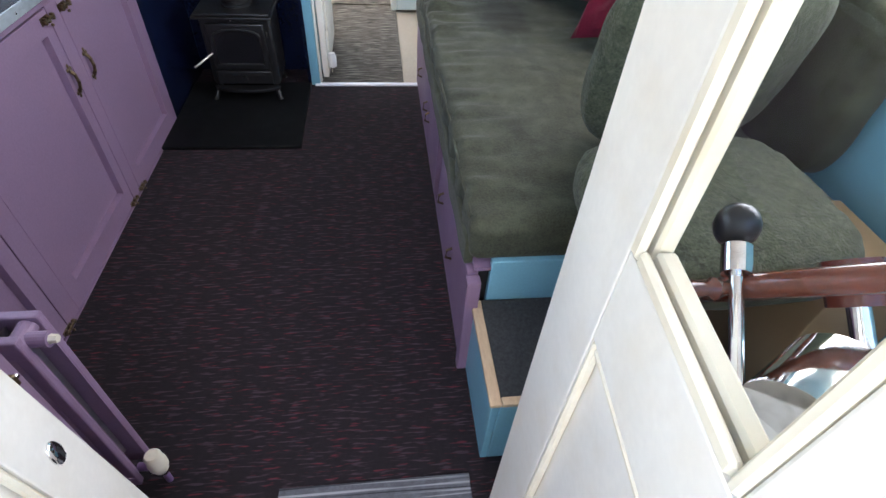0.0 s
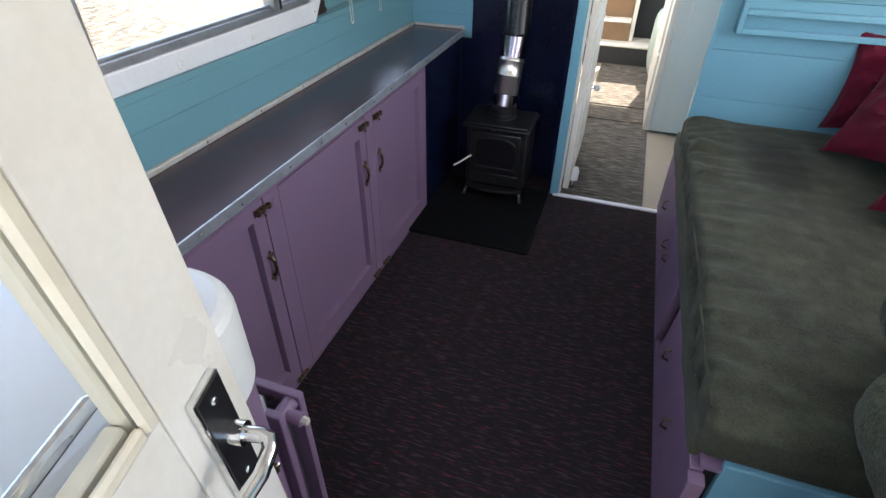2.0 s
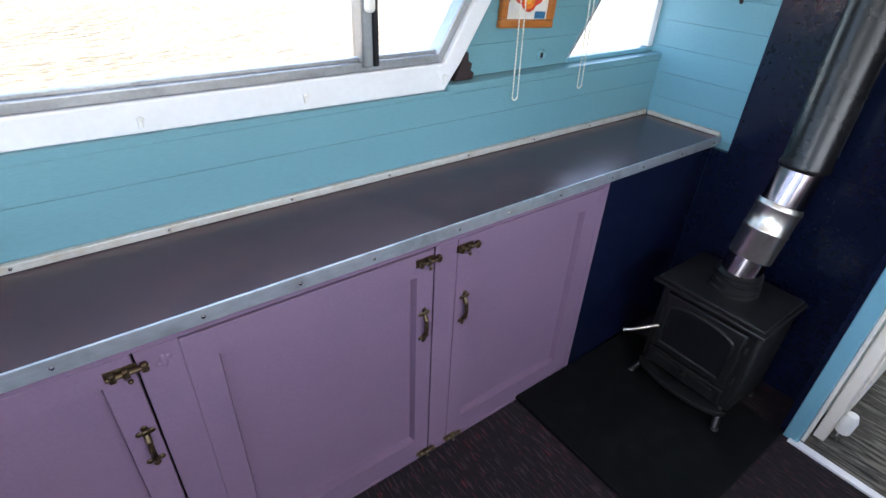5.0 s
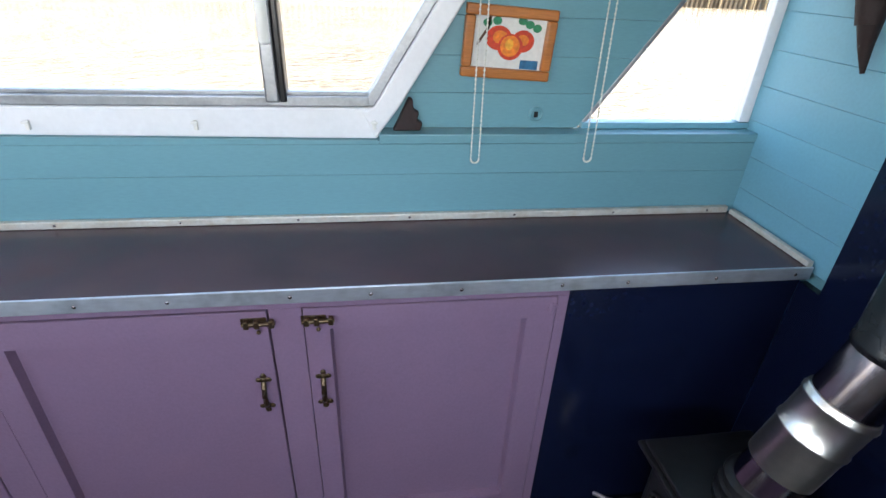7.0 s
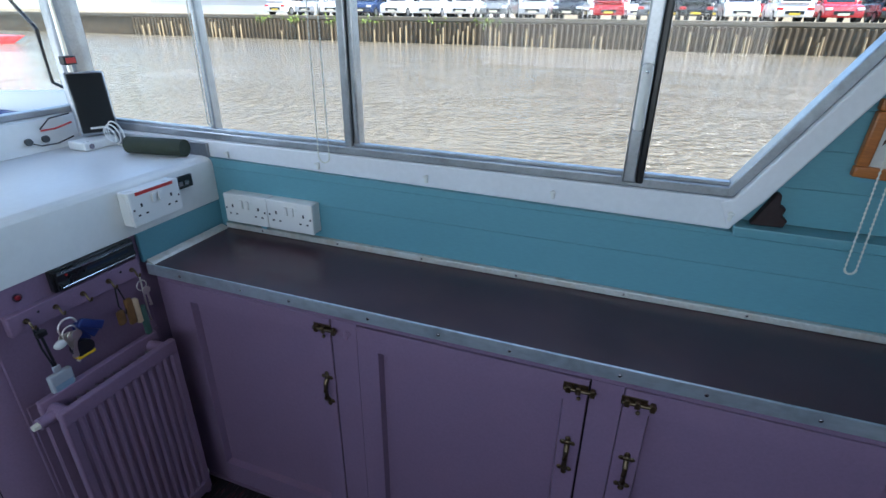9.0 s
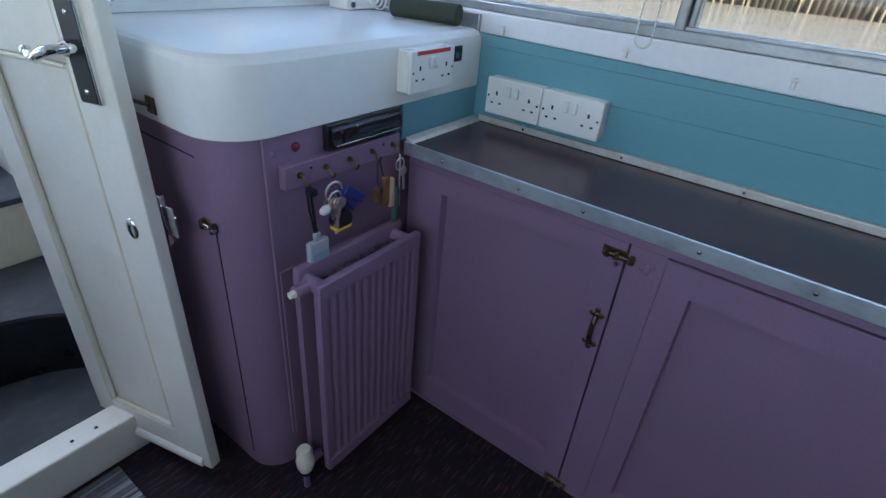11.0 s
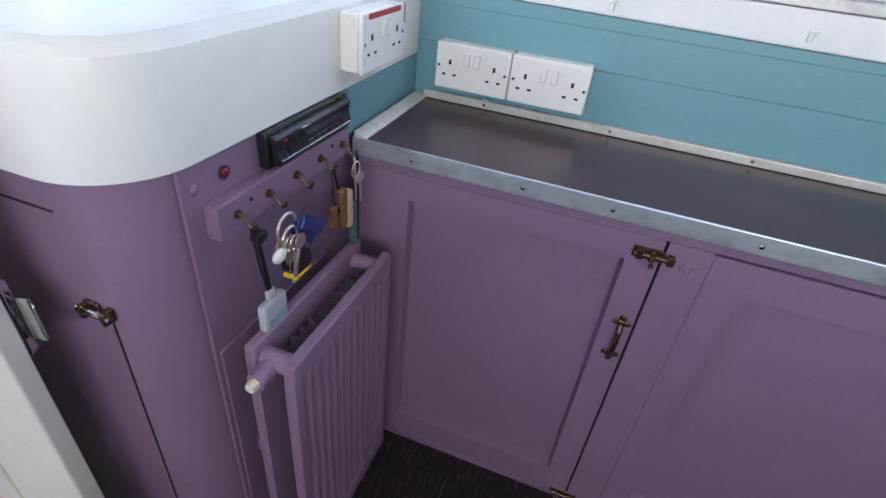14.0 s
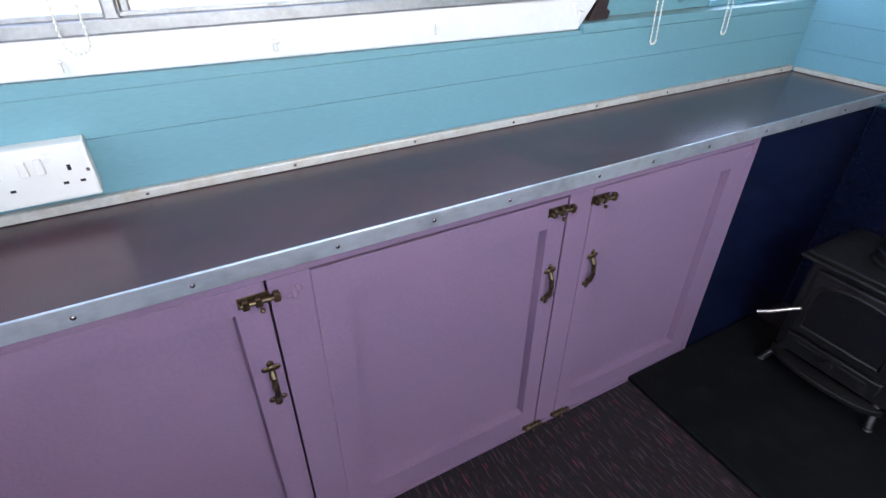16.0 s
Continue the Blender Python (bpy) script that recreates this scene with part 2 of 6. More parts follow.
GLASS = glass_material("clear_glass")
CARPET = striped_carpet("dark_streaked_carpet", (0.020, 0.016, 0.019), (0.24, 0.035, 0.052), 0.5, (19, 150, 1), 0.61, ((0.075, 0.05, 0.062), 0.75, 0.56, 31.0))
MAT = striped_carpet("grey_striped_mat", (0.13, 0.135, 0.155), (0.40, 0.41, 0.43), 0.8, (2.0, 110, 1), 0.55, ((0.02, 0.02, 0.025), 0.8, 0.56, 17.0))
RUNNER = striped_carpet("grey_brown_runner", (0.085, 0.075, 0.065), (0.22, 0.20, 0.17), 0.8, (10, 90, 1), 0.50, ((0.02, 0.02, 0.02), 0.8, 0.55, 17.0))
RIBBED = mat("dark_ribbed_carpet", (0.05, 0.052, 0.055), 0.95, vary=0.6, coarse=150, fine=700, bump=0.5, spec=0.15)


# ---- mesh helpers ----
def box(x0, x1, y0, y1, z0, z1, bevel=0.0, seg=2, bm=None):
    made = bmesh.new()
    r = bmesh.ops.create_cube(made, size=1)
    for v in r["verts"]:
        v.co = Vector(((x0 + x1) / 2 + v.co.x * (x1 - x0), (y0 + y1) / 2 + v.co.y * (y1 - y0), (z0 + z1) / 2 + v.co.z * (z1 - z0)))
    if bevel:
        bmesh.ops.bevel(made, geom=list(made.edges), offset=bevel, segments=seg, profile=0.5, affect="EDGES")
    return merged(bm, made)


def merged(bm, other):
    if bm is None:
        return other
    data = bpy.data.meshes.new("join")
    other.to_mesh(data)
    other.free()
    bm.from_mesh(data)
    bpy.data.meshes.remove(data)
    return bm


def rod(p0, p1, r, r2=None, seg=16, bm=None):
    p0, p1 = Vector(p0), Vector(p1)
    made = bmesh.new()
    d = p1 - p0
    m = Matrix.Translation((p0 + p1) / 2) @ d.to_track_quat("Z", "Y").to_matrix().to_4x4()
    bmesh.ops.create_cone(made, cap_ends=True, segments=seg, radius1=r, radius2=r if r2 is None else r2, depth=d.length, matrix=m)
    return merged(bm, made)


def ball(c, r, sx=1, sy=1, sz=1, seg=14, bm=None):
    made = bmesh.new()
    bmesh.ops.create_uvsphere(made, u_segments=seg, v_segments=max(6, seg // 2), radius=r, matrix=Matrix.Translation(c) @ Matrix.Diagonal((sx, sy, sz, 1)))
    return merged(bm, made)


def tube(points, r, seg=8, bm=None, closed=False):
    seg = max(seg, 10)
    made = bmesh.new()
    pts = [Vector(p) for p in points]
    n = len(pts)
    rings = []
    for i, p in enumerate(pts):
        a = pts[(i - 1) % n] if closed or i else pts[0]
        b = pts[(i + 1) % n] if closed or i < n - 1 else pts[-1]
        q = (b - a).to_track_quat("Z", "Y")
        rings.append([made.verts.new(p + q @ Vector((r * math.cos(2 * math.pi * k / seg), r * math.sin(2 * math.pi * k / seg), 0))) for k in range(seg)])
    pairs = list(zip(rings, rings[1:])) + ([(rings[-1], rings[0])] if closed else [])
    for a, b in pairs:
        for k in range(seg):
            made.faces.new((a[k], a[(k + 1) % seg], b[(k + 1) % seg], b[k]))
    if not closed:
        made.faces.new(rings[0][::-1])
        made.faces.new(rings[-1])
    bmesh.ops.recalc_face_normals(made, faces=list(made.faces))
    return merged(bm, made)


def prism(points, axis, a, b, bevel=0.0, seg=2, bm=None):
    """A plane outline (two coordinates) drawn out along an axis from a to b."""
    made = bmesh.new()

    def at(p, w):
        return {"x": (w, p[0], p[1]), "y": (p[0], w, p[1]), "z": (p[0], p[1], w)}[axis]

    lo = [made.verts.new(at(p, a)) for p in points]
    hi = [made.verts.new(at(p, b)) for p in points]
    made.faces.new(lo)
    made.faces.new(hi[::-1])
    n = len(points)
    for i in range(n):
        made.faces.new((lo[i], hi[i], hi[(i + 1) % n], lo[(i + 1) % n]))
    bmesh.ops.recalc_face_normals(made, faces=list(made.faces))
    if bevel:
        bmesh.ops.bevel(made, geom=list(made.edges), offset=bevel, segments=seg, profile=0.5, affect="EDGES", clamp_overlap=True)
    return merged(bm, made)


def lathe(profile, c, seg=28, bm=None):
    """A profile of (radius, height) turned round the upright axis at c."""
    made = bmesh.new()
    rings = [[made.verts.new((c[0] + r * math.cos(2 * math.pi * k / seg), c[1] + r * math.sin(2 * math.pi * k / seg), c[2] + h)) for k in range(seg)] for r, h in profile]
    for a, b in zip(rings, rings[1:]):
        for k in range(seg):
            made.faces.new((a[k], a[(k + 1) % seg], b[(k + 1) % seg], b[k]))
    made.faces.new(rings[0][::-1])
    made.faces.new(rings[-1])
    bmesh.ops.recalc_face_normals(made, faces=list(made.faces))
    return merged(bm, made)


def cushion(sx, sy, sz, power=6.0, n=26, wrinkle=0.004, scale=6.0, seed=0.0, m=None):
    """A stuffed block with rounded edges and soft creases, centred on its own middle."""
    made = bmesh.new()
    bmesh.ops.create_cube(made, size=2)
    bmesh.ops.subdivide_edges(made, edges=list(made.edges), cuts=n, use_grid_fill=True)
    for v in made.verts:
        p = v.co
        k = (abs(p.x) ** power + abs(p.y) ** power + abs(p.z) ** power) ** (1 / power)
        q = p / k
        w = noise.noise(Vector((q.x * sx * scale + seed, q.y * sy * scale * 2.2, q.z * sz * scale))) + 0.5 * noise.noise(Vector((q.x * sx * scale * 3 + seed, q.y * sy * scale * 4, q.z * 2)))
        v.co = Vector((q.x * sx / 2, q.y * sy / 2, q.z * sz / 2)) + q.normalized() * w * wrinkle
    if m is not None:
        bmesh.ops.transform(made, matrix=m, verts=list(made.verts))
    return made


def block(size, r, at, n=40, sag=0.006, crease=0.004, seed=0.0):
    """A long stuffed cushion: a box with edges rounded to r and a creased top."""
    made = bmesh.new()
    bmesh.ops.create_cube(made, size=2)
    bmesh.ops.subdivide_edges(made, edges=list(made.edges), cuts=n, use_grid_fill=True)
    half = Vector(size) / 2
    for v in made.verts:
        p = Vector([v.co[k] * half[k] for k in range(3)])
        for k in range(3):
            f = abs(v.co[k])
            p[k] = math.copysign(half[k] - (half[k] * (1 - f)) ** 1.0, v.co[k])
        inner = Vector([max(-half[k] + r, min(half[k] - r, p[k])) for k in range(3)])
        d = p - inner
        q = inner + (d.normalized() * min(r, d.length * 1.0) if d.length > 1e-6 else d)
        w = Vector(at) + q
        up = max(0.0, q.z / half.z)
        c = noise.noise(Vector((w.x * 4 + seed, w.y * 16, w.z * 6))) + 0.6 * noise.noise(Vector((w.x * 9, w.y * 34 + seed, 0)))
        side = max(0.0, 1 - (w.x - (at[0] - half.x)) / 0.22)
        q.z += up * (sag * noise.noise(Vector((w.x * 3, w.y * 3, seed))) + crease * c * (0.25 + side * (2.6 if w.y > at[1] + 0.15 * size[1] else 1.2)))
        q.x += (crease * 1.2 * c if q.x < -half.x + r else 0)
        v.co = Vector(at) + q
    return made


def smooth_mesh(bm, name, material, angle=0.6):
    data = bpy.data.meshes.new(name)
    bm.normal_update()
    areas = [f.calc_area() for f in bm.faces]
    angle = 0.36 if max(areas) > 0.1 * sum(areas) else 0.72
    for f in bm.faces:
        f.smooth = True
    for e in bm.edges:
        e.smooth = len(e.link_faces) == 2 and e.calc_face_angle(0) < angle
    bm.to_mesh(data)
    bm.free()
    data.materials.append(material)
    return data


def base(name, at, label, category, group="", kind=""):
    ob = new(name)
    ob.location = at
    ob.empty_display_size = 0.05
    return tagged(ob, label, category, group, kind)


def origin(ob):
    v = Vector((0, 0, 0))
    while ob is not None:
        v += ob.location
        ob = ob.parent
    return v


def part(name, bm, material, parent, label="", turn=None):
    """Link bm, given in world places, as one mesh under a thing or a part."""
    if turn is not None:
        bmesh.ops.transform(bm, matrix=turn, verts=list(bm.verts))
    bmesh.ops.translate(bm, vec=-origin(parent), verts=list(bm.verts))
    ob = new(name, smooth_mesh(bm, name, material))
    ob.parent = parent
    return tagged(ob, label)


def solid(name, bm, material, label, category="", group="", kind=""):
    """A thing, or a piece of the setting, of one mesh. Its origin is at the middle of its foot."""
    cs = [v.co.copy() for v in bm.verts]
    at = Vector(((min(c.x for c in cs) + max(c.x for c in cs)) / 2, (min(c.y for c in cs) + max(c.y for c in cs)) / 2, min(c.z for c in cs)))
    if kind == "structure":
        at = Vector((0, 0, 0))
    bmesh.ops.translate(bm, vec=-at, verts=list(bm.verts))
    ob = new(name, smooth_mesh(bm, name, material))
    ob.location = at
    return tagged(ob, label, category, group, kind)


def arc(cx, cy, r, a0, a1, n=8):
    return [(cx + r * math.cos(radians(a0 + (a1 - a0) * i / n)), cy + r * math.sin(radians(a0 + (a1 - a0) * i / n))) for i in range(n + 1)]


S = "structure"
W1, W2 = 0.625, 0.685  # lean of the two side windows' fore and aft edges, metres along per metre up
TOP = 1.72


def win1_edge(z, off=0.0):
    return 1.313 + W1 * (z - 1.003) + off


def win2_edge(z, off=0.0):
    return 1.79 + W2 * (z - 0.948) + off


# ---- floors ----
solid("floor", prism([(-0.33, -0.36), (2.05, -0.36), (2.05, 2.05), (0.556, 2.05), (0.556, 2.26), (-0.33, 2.26)], "z", -0.04, 0.0), CARPET, "dark carpet with short red streaks", "carpet", kind=S)
solid("floor_corridor", box(0.3, 2.05, 2.05, 5.2, -0.045, -0.004), BEIGEF, "bare beige floor of the passage", "floor", kind=S)
solid("sill_strip", box(0.575, 1.12, 2.035, 2.062, -0.004, 0.008, 0.002), BOARDW, "white strip across the doorway floor", "trim", kind=S)
solid("door_mat", box(0.635, 1.085, -0.31, 0.015, 0.0005, 0.009, 0.002), MAT, "grey striped carpet mat inside the doorway", "mat")
solid("carpet_runner", box(0.60, 1.03, 2.064, 4.6, -0.003, 0.006, 0.002), RUNNER, "grey and brown streaked carpet runner in the passage", "carpet")

for y0, y1 in ((3.20, 3.30), (3.50, 3.86)):
    solid("carpet_strip", box(0.602, 1.028, y0, y1, 0.0062, 0.0135, 0.003), RUNNER, "loose strip of grey carpet across the runner", "carpet", group="carpet strips on the runner")

# ---- port wall with its windows ----
port = base("wall_port", (0, 0, 0), "turquoise painted tongue-and-groove cabin side", "wall", kind=S)
part("lower_wall", box(-0.37, -0.33, -0.52, 2.25, -0.5, 0.93), TURQ, port)
for z0, z1 in ((0.735, 0.8598), (0.8602, 0.929)):
    part("plank", box(-0.33, -0.285, -0.02, 2.232, z0, z1, 0.0009, 1), TURQ, port)
part("plank", prism([(-0.02, 0.9294), (1.3345, 0.9294), (1.3345, 0.9365), (-0.02, 0.9545)], "x", -0.33, -0.286), TURQ, port)
part("ledge", box(-0.345, -0.283, 1.335, 2.232, 0.9295, 0.951, 0.003), TURQ, port)
z = 0.953
while z < TOP - 0.01:
    z1 = min(z + 0.0775, TOP)
    far = min(win2_edge(z), 2.232), min(win2_edge(z1), 2.232)
    part("plank", prism([(win1_edge(z, 0.03), z), (far[0], z), (far[1], z1 - 0.0004), (win1_edge(z1, 0.03), z1 - 0.0004)], "x", -0.362, -0.328, 0.0010, 1), TURQ, port)
    z = z1
part("head", box(-0.37, -0.31, -0.62, 2.25, TOP, 1.86), TURQ, port)

w1 = base("window_1", (-0.33, 0.5, 1.0), "long side window with aluminium frame and leaning fore edge", "window", kind=S)
part("window_sill", prism([(-0.55, 0.962), (1.330, 0.937), (1.372, 1.003), (-0.55, 1.003)], "x", -0.362, -0.297, 0.004), BOARDW, w1, "white painted sill board")
part("side_board", prism([(1.328, 0.939), (1.377, 1.003), (win1_edge(TOP, 0.062), TOP), (win1_edge(TOP, 0.012), TOP), (win1_edge(1.0045, 0.012), 1.0045), (1.30, 0.995)], "x", -0.360, -0.294, 0.004), BOARDW, w1, "white painted leaning board")
part("window_frame", box(-0.35, -0.306, -0.55, 1.315, 1.003, 1.024, 0.003), ALUW, w1)
part("window_track", box(-0.335, -0.318, -0.55, 1.315, 1.0235, 1.032, 0.002), ALUW, w1)
part("window_frame", prism([(win1_edge(1.004, -0.014), 1.004), (win1_edge(1.004, 0.012), 1.004), (win1_edge(TOP, 0.012), TOP), (win1_edge(TOP, -0.014), TOP)], "x", -0.35, -0.308, 0.003), ALUW, w1)
part("window_frame", box(-0.35, -0.306, -0.55, 1.75, 1.695, TOP, 0.003), ALUW, w1)
for y, w, x0, x1 in ((1.120, 0.014, -0.345, -0.300), (0.430, 0.011, -0.345, -0.312), (0.450, 0.008, -0.352, -0.320), (-0.016, 0.009, -0.35, -0.32)):
    part("mullion", box(x0, x1, y - w, y + w, 1.012, 1.70, 0.004), ALUW, w1)
part("rubber_seal", box(-0.344, -0.3005, 1.1342, 1.149, 1.012, 1.70, 0.004), BLACKP, w1, "black rubber window seal")
for y0, y1 in ((-0.53, -0.026), (-0.006, 0.418), (0.459, 1.105)):
    pane = part("pane", box(-0.332, -0.328, y0, y1, 1.012, 1.70), GLASS, w1)
    pane.visible_shadow = False
pane = part("pane", prism([(1.150, 1.012), (win1_edge(1.012), 1.012), (win1_edge(1.70), 1.70), (1.150, 1.70)], "x", -0.342, -0.338), GLASS, w1)
pane.visible_shadow = False
catch = part("window_catch", box(-0.2998, -0.278, 1.110, 1.132, 1.125, 1.255, 0.0095, 4), PLASTIC, w1, "clear white sliding-window handle")
part("screw", ball((-0.278, 1.121, 1.24), 0.004), CHROME, catch)
for y in (-0.32, 0.045, 0.345, 0.655, 0.965, 1.325):
    pin = base("blind_pin", (-0.297, y, 0.97), "small white cord cleat screwed to the sill board", "cleat", group="cord cleats on the sill board")
    part("cleat", box(-0.2968, -0.289, y - 0.004, y + 0.004, 0.958, 0.978, 0.002), PLASTIC, pin)
    part("hook", box(-0.289, -0.284, y - 0.007, y + 0.007, 0.972, 0.977, 0.002), PLASTIC, pin)

w2 = base("window_2", (-0.34, 2.05, 0.95), "small pointed side window beside the fore bulkhead", "window", kind=S)
tip = 0.948 + (2.205 - 1.79) / W2
part("window_frame", box(-0.358, -0.324, 1.805, 2.232, 0.9515, 0.966, 0.002), LBLUE, w2)
part("window_frame", prism([(win2_edge(0.967), 0.967), (win2_edge(0.967, 0.012), 0.967), (win2_edge(tip - 0.03, 0.012), tip - 0.03), (win2_edge(tip - 0.03), tip - 0.03)], "x", -0.355, -0.327, 0.002), ALUW, w2)
part("window_frame", box(-0.355, -0.327, 2.205, 2.232, 0.967, tip, 0.002), BOARDW, w2)
pane = part("pane", prism([(win2_edge(0.967, 0.013), 0.967), (2.204, 0.967), (2.204, tip - 0.04)], "x", -0.343, -0.339), GLASS, w2)
pane.visible_shadow = False

# ---- fore bulkhead ----
fore = base("wall_fore", (0, 2.23, 0), "fore bulkhead of light blue boards with a navy panel behind the stove", "wall", kind=S)
part("backing", box(-0.37, 0.56, 2.245, 2.285, -0.04, 1.86), TURQ, fore)
z = 0.735
while z < 1.85:
    z1 = min(z + 0.080, 1.855)
    part("plank", box(-0.328, 0.036, 2.231, 2.2448, z, z1 - 0.0004, 0.0010, 1), LBLUE, fore)
    z = z1
part("panel", box(0.0365, 0.540, 2.226, 2.2446, 0.0, 0.738), NAVY, fore, "navy gloss panel")
part("panel", box(-0.0185, 0.0362, 2.2262, 2.2446, 0.0, 0.705), NAVY, fore, "navy gloss panel")
part("panel", box(0.0365, 0.555, 2.226, 2.2446, 0.7395, 1.855), NAVY, fore, "navy gloss panel")
for x, zz in ((0.07, 0.765), (0.505, 0.765), (0.505, 0.70), (0.075, 0.70), (0.29, 0.765), (0.07, 1.25), (0.505, 1.25)):
    part("screw", ball((x, 2.2255, zz), 0.0035, 1, 0.5, 1, 8), NAVY, fore)
solid("wall_stove_side", box(0.5405, 0.556, 2.056, 2.2255, 0.0, 1.855), NAVY, "navy side of the doorway post", "wall", kind=S)
solid("door_post_port", box(0.5565, 0.598, 2.048, 2.285, 0.0, 1.855, 0.003), LBLUE, "light blue painted doorway post", "trim", kind=S)
solid("door_stop", box(0.5985, 0.608, 2.07, 2.10, 0.0, 1.855, 0.002), WHITE, "white strip on the doorway post", "trim", kind=S)
stb = base("wall_fore_starboard", (1.6, 2.06, 0), "light blue boarded bulkhead beyond the settee", "wall", kind=S)
part("backing", box(1.125, 2.05, 2.075, 2.10, 0.0, 1.86), LBLUE, stb)
z = 0.0
while z < 1.85:
    z1 = min(z + 0.2, 1.855)
    part("plank", box(1.1255, 2.05, 2.062, 2.0748, z, z1 - 0.0012, 0.0014, 1), LBLUE, stb)
    z = z1
part("corner_trim", box(1.112, 1.1245, 2.05, 2.10, 0.0, 1.855, 0.002), LBLUE, stb)
solid("wall_fore_head", box(0.5985, 1.112, 2.07, 2.10, 1.80, 1.86), LBLUE, "light blue board over the doorway", "wall", kind=S)

rack = base("wall_rack", (1.55, 2.05, 0.85), "light blue slatted wooden rack on the bulkhead", "rack")
part("side", box(1.185, 1.205, 2.005, 2.061, 0.875, 1.10, 0.003), LBLUE, rack)
part("side", box(1.88, 1.90, 2.005, 2.061, 0.875, 1.10, 0.003), LBLUE, rack)
for zz in (0.875, 0.945, 1.03):
    part("slat", box(1.2055, 1.8795, 2.01, 2.03, zz, zz + 0.022, 0.003), LBLUE, rack)

# ---- starboard side, aft bulkhead and ceiling close the cabin ----
solid("wall_starboard_lower", box(2.05, 2.09, -0.55, 2.1, -0.04, 1.0), LBLUE, "light blue starboard cabin side", "wall", kind=S)
solid("wall_starboard_upper", box(2.05, 2.09, -0.55, 2.1, 1.64, 1.86), LBLUE, "light blue starboard cabin side", "wall", kind=S)
solid("wall_starboard_fore", box(2.05, 2.09, 1.78, 2.1, 1.0, 1.64), LBLUE, "light blue starboard cabin side", "wall", kind=S)
solid("wall_starboard_aft", box(2.05, 2.09, -0.55, 0.02, 1.0, 1.64), LBLUE, "light blue starboard cabin side", "wall", kind=S)
solid("ceiling", box(-0.42, 2.1, -0.62, 2.29, 1.861, 1.90), BOARDW, "white painted cabin ceiling", "ceiling", kind=S)

aft = base("wall_aft", (0.8, -0.45, 0), "white painted aft bulkhead with windscreen openings and a doorway", "wall", kind=S)
part("jamb", box(0.435, 0.52, -0.46, -0.40, 0.0, 1.86, 0.003), WHITE, aft)
part("jamb", box(1.125, 1.22, -0.46, -0.395, 0.0, 1.86, 0.003), WHITE, aft)
part("head", box(0.5355, 1.1245, -0.46, -0.395, 1.76, 1.86), WHITE, aft)
part("lower_port", box(-0.37, 0.4345, -0.56, -0.515, -0.4, 1.05), GELCOAT, aft)
part("lower_starboard", box(1.2205, 2.05, -0.56, -0.515, -0.4, 1.05), GELCOAT, aft)
part("cheek", box(0.435, 0.47, -0.56, -0.4605, -0.4, 1.86), WHITE, aft)
part("cheek", box(1.19, 1.22, -0.56, -0.4605, -0.4, 1.86), WHITE, aft)
part("windscreen_head", box(-0.37, 0.4345, -0.60, -0.55, 1.72, 1.86), GELCOAT, aft)
part("windscreen_head", box(1.2205, 2.05, -0.60, -0.55, 1.72, 1.86), GELCOAT, aft)
part("threshold", box(0.5205, 1.1245, -0.40, -0.325, 0.0, 0.112, 0.006), WHITE, aft, "white painted door threshold")
for x in (0.64, 0.69, 0.95):
    part("screw", rod((x, -0.355, 0.1118), (x, -0.355, 0.1135), 0.004, seg=10), DARK, aft)

screen = base("window_3", (0.05, -0.55, 1.05), "port windscreen with aluminium frame", "window", kind=S)
part("window_frame", box(-0.345, 0.434, -0.565, -0.53, 1.0505, 1.068, 0.003), ALUW, screen)
pillar = prism([(-0.36, -0.575), (-0.305, -0.575), (-0.285, -0.52), (-0.30, -0.485), (-0.36, -0.485)], "z", 1.033, 1.86, 0.006)
part("corner_pillar", pillar, ALUW, screen, "ribbed aluminium corner pillar")
part("pillar_rib", rod((-0.292, -0.497, 1.05), (-0.305, -0.52, 1.86), 0.008, seg=10), STEEL, screen)
for x0, x1 in ((-0.30, 0.434),):
    pane = part("pane", box(x0, x1, -0.562, -0.558, 1.069, 1.70), GLASS, screen)
    pane.visible_shadow = False

# ---- entry well and steps outside the doorway ----
well = base("entry_steps", (0.83, -0.7, 0), "white steps with dark non-slip treads down from the deck", "steps", kind=S)
part("well_floor", box(0.47, 1.19, -1.1, -0.402, 0.0, 0.085), NONSLIP, well)
back = [(0.47, -0.47)] + [(0.80 + 0.29 * math.cos(radians(a)), -0.48 - 0.21 * math.sin(radians(a))) for a in range(180, -1, -9)] + [(1.19, -0.47), (1.19, -1.02), (0.47, -1.02)]
part("step_block", prism(back, "z", 0.086, 0.262), BLACKP, well, "black curved step front")
part("tread", prism(back, "z", 0.2625, 0.272), NONSLIP, well)
part("riser", box(0.47, 1.19, -1.4, -0.92, 0.2725, 0.45, 0.003), CREAM, well)
part("tread", box(0.465, 1.195, -1.4, -0.90, 0.4505, 0.468, 0.003), NONSLIP, well)
part("riser", box(0.47, 1.19, -1.7, -1.15, 0.4685, 0.68, 0.003), CREAM, well)
part("side", box(0.44, 0.4695, -1.7, -0.561, 0.0, 0.93, 0.004), WHITE, well)
part("side", box(1.1905, 1.22, -1.7, -0.561, 0.0, 0.93, 0.004), WHITE, well)


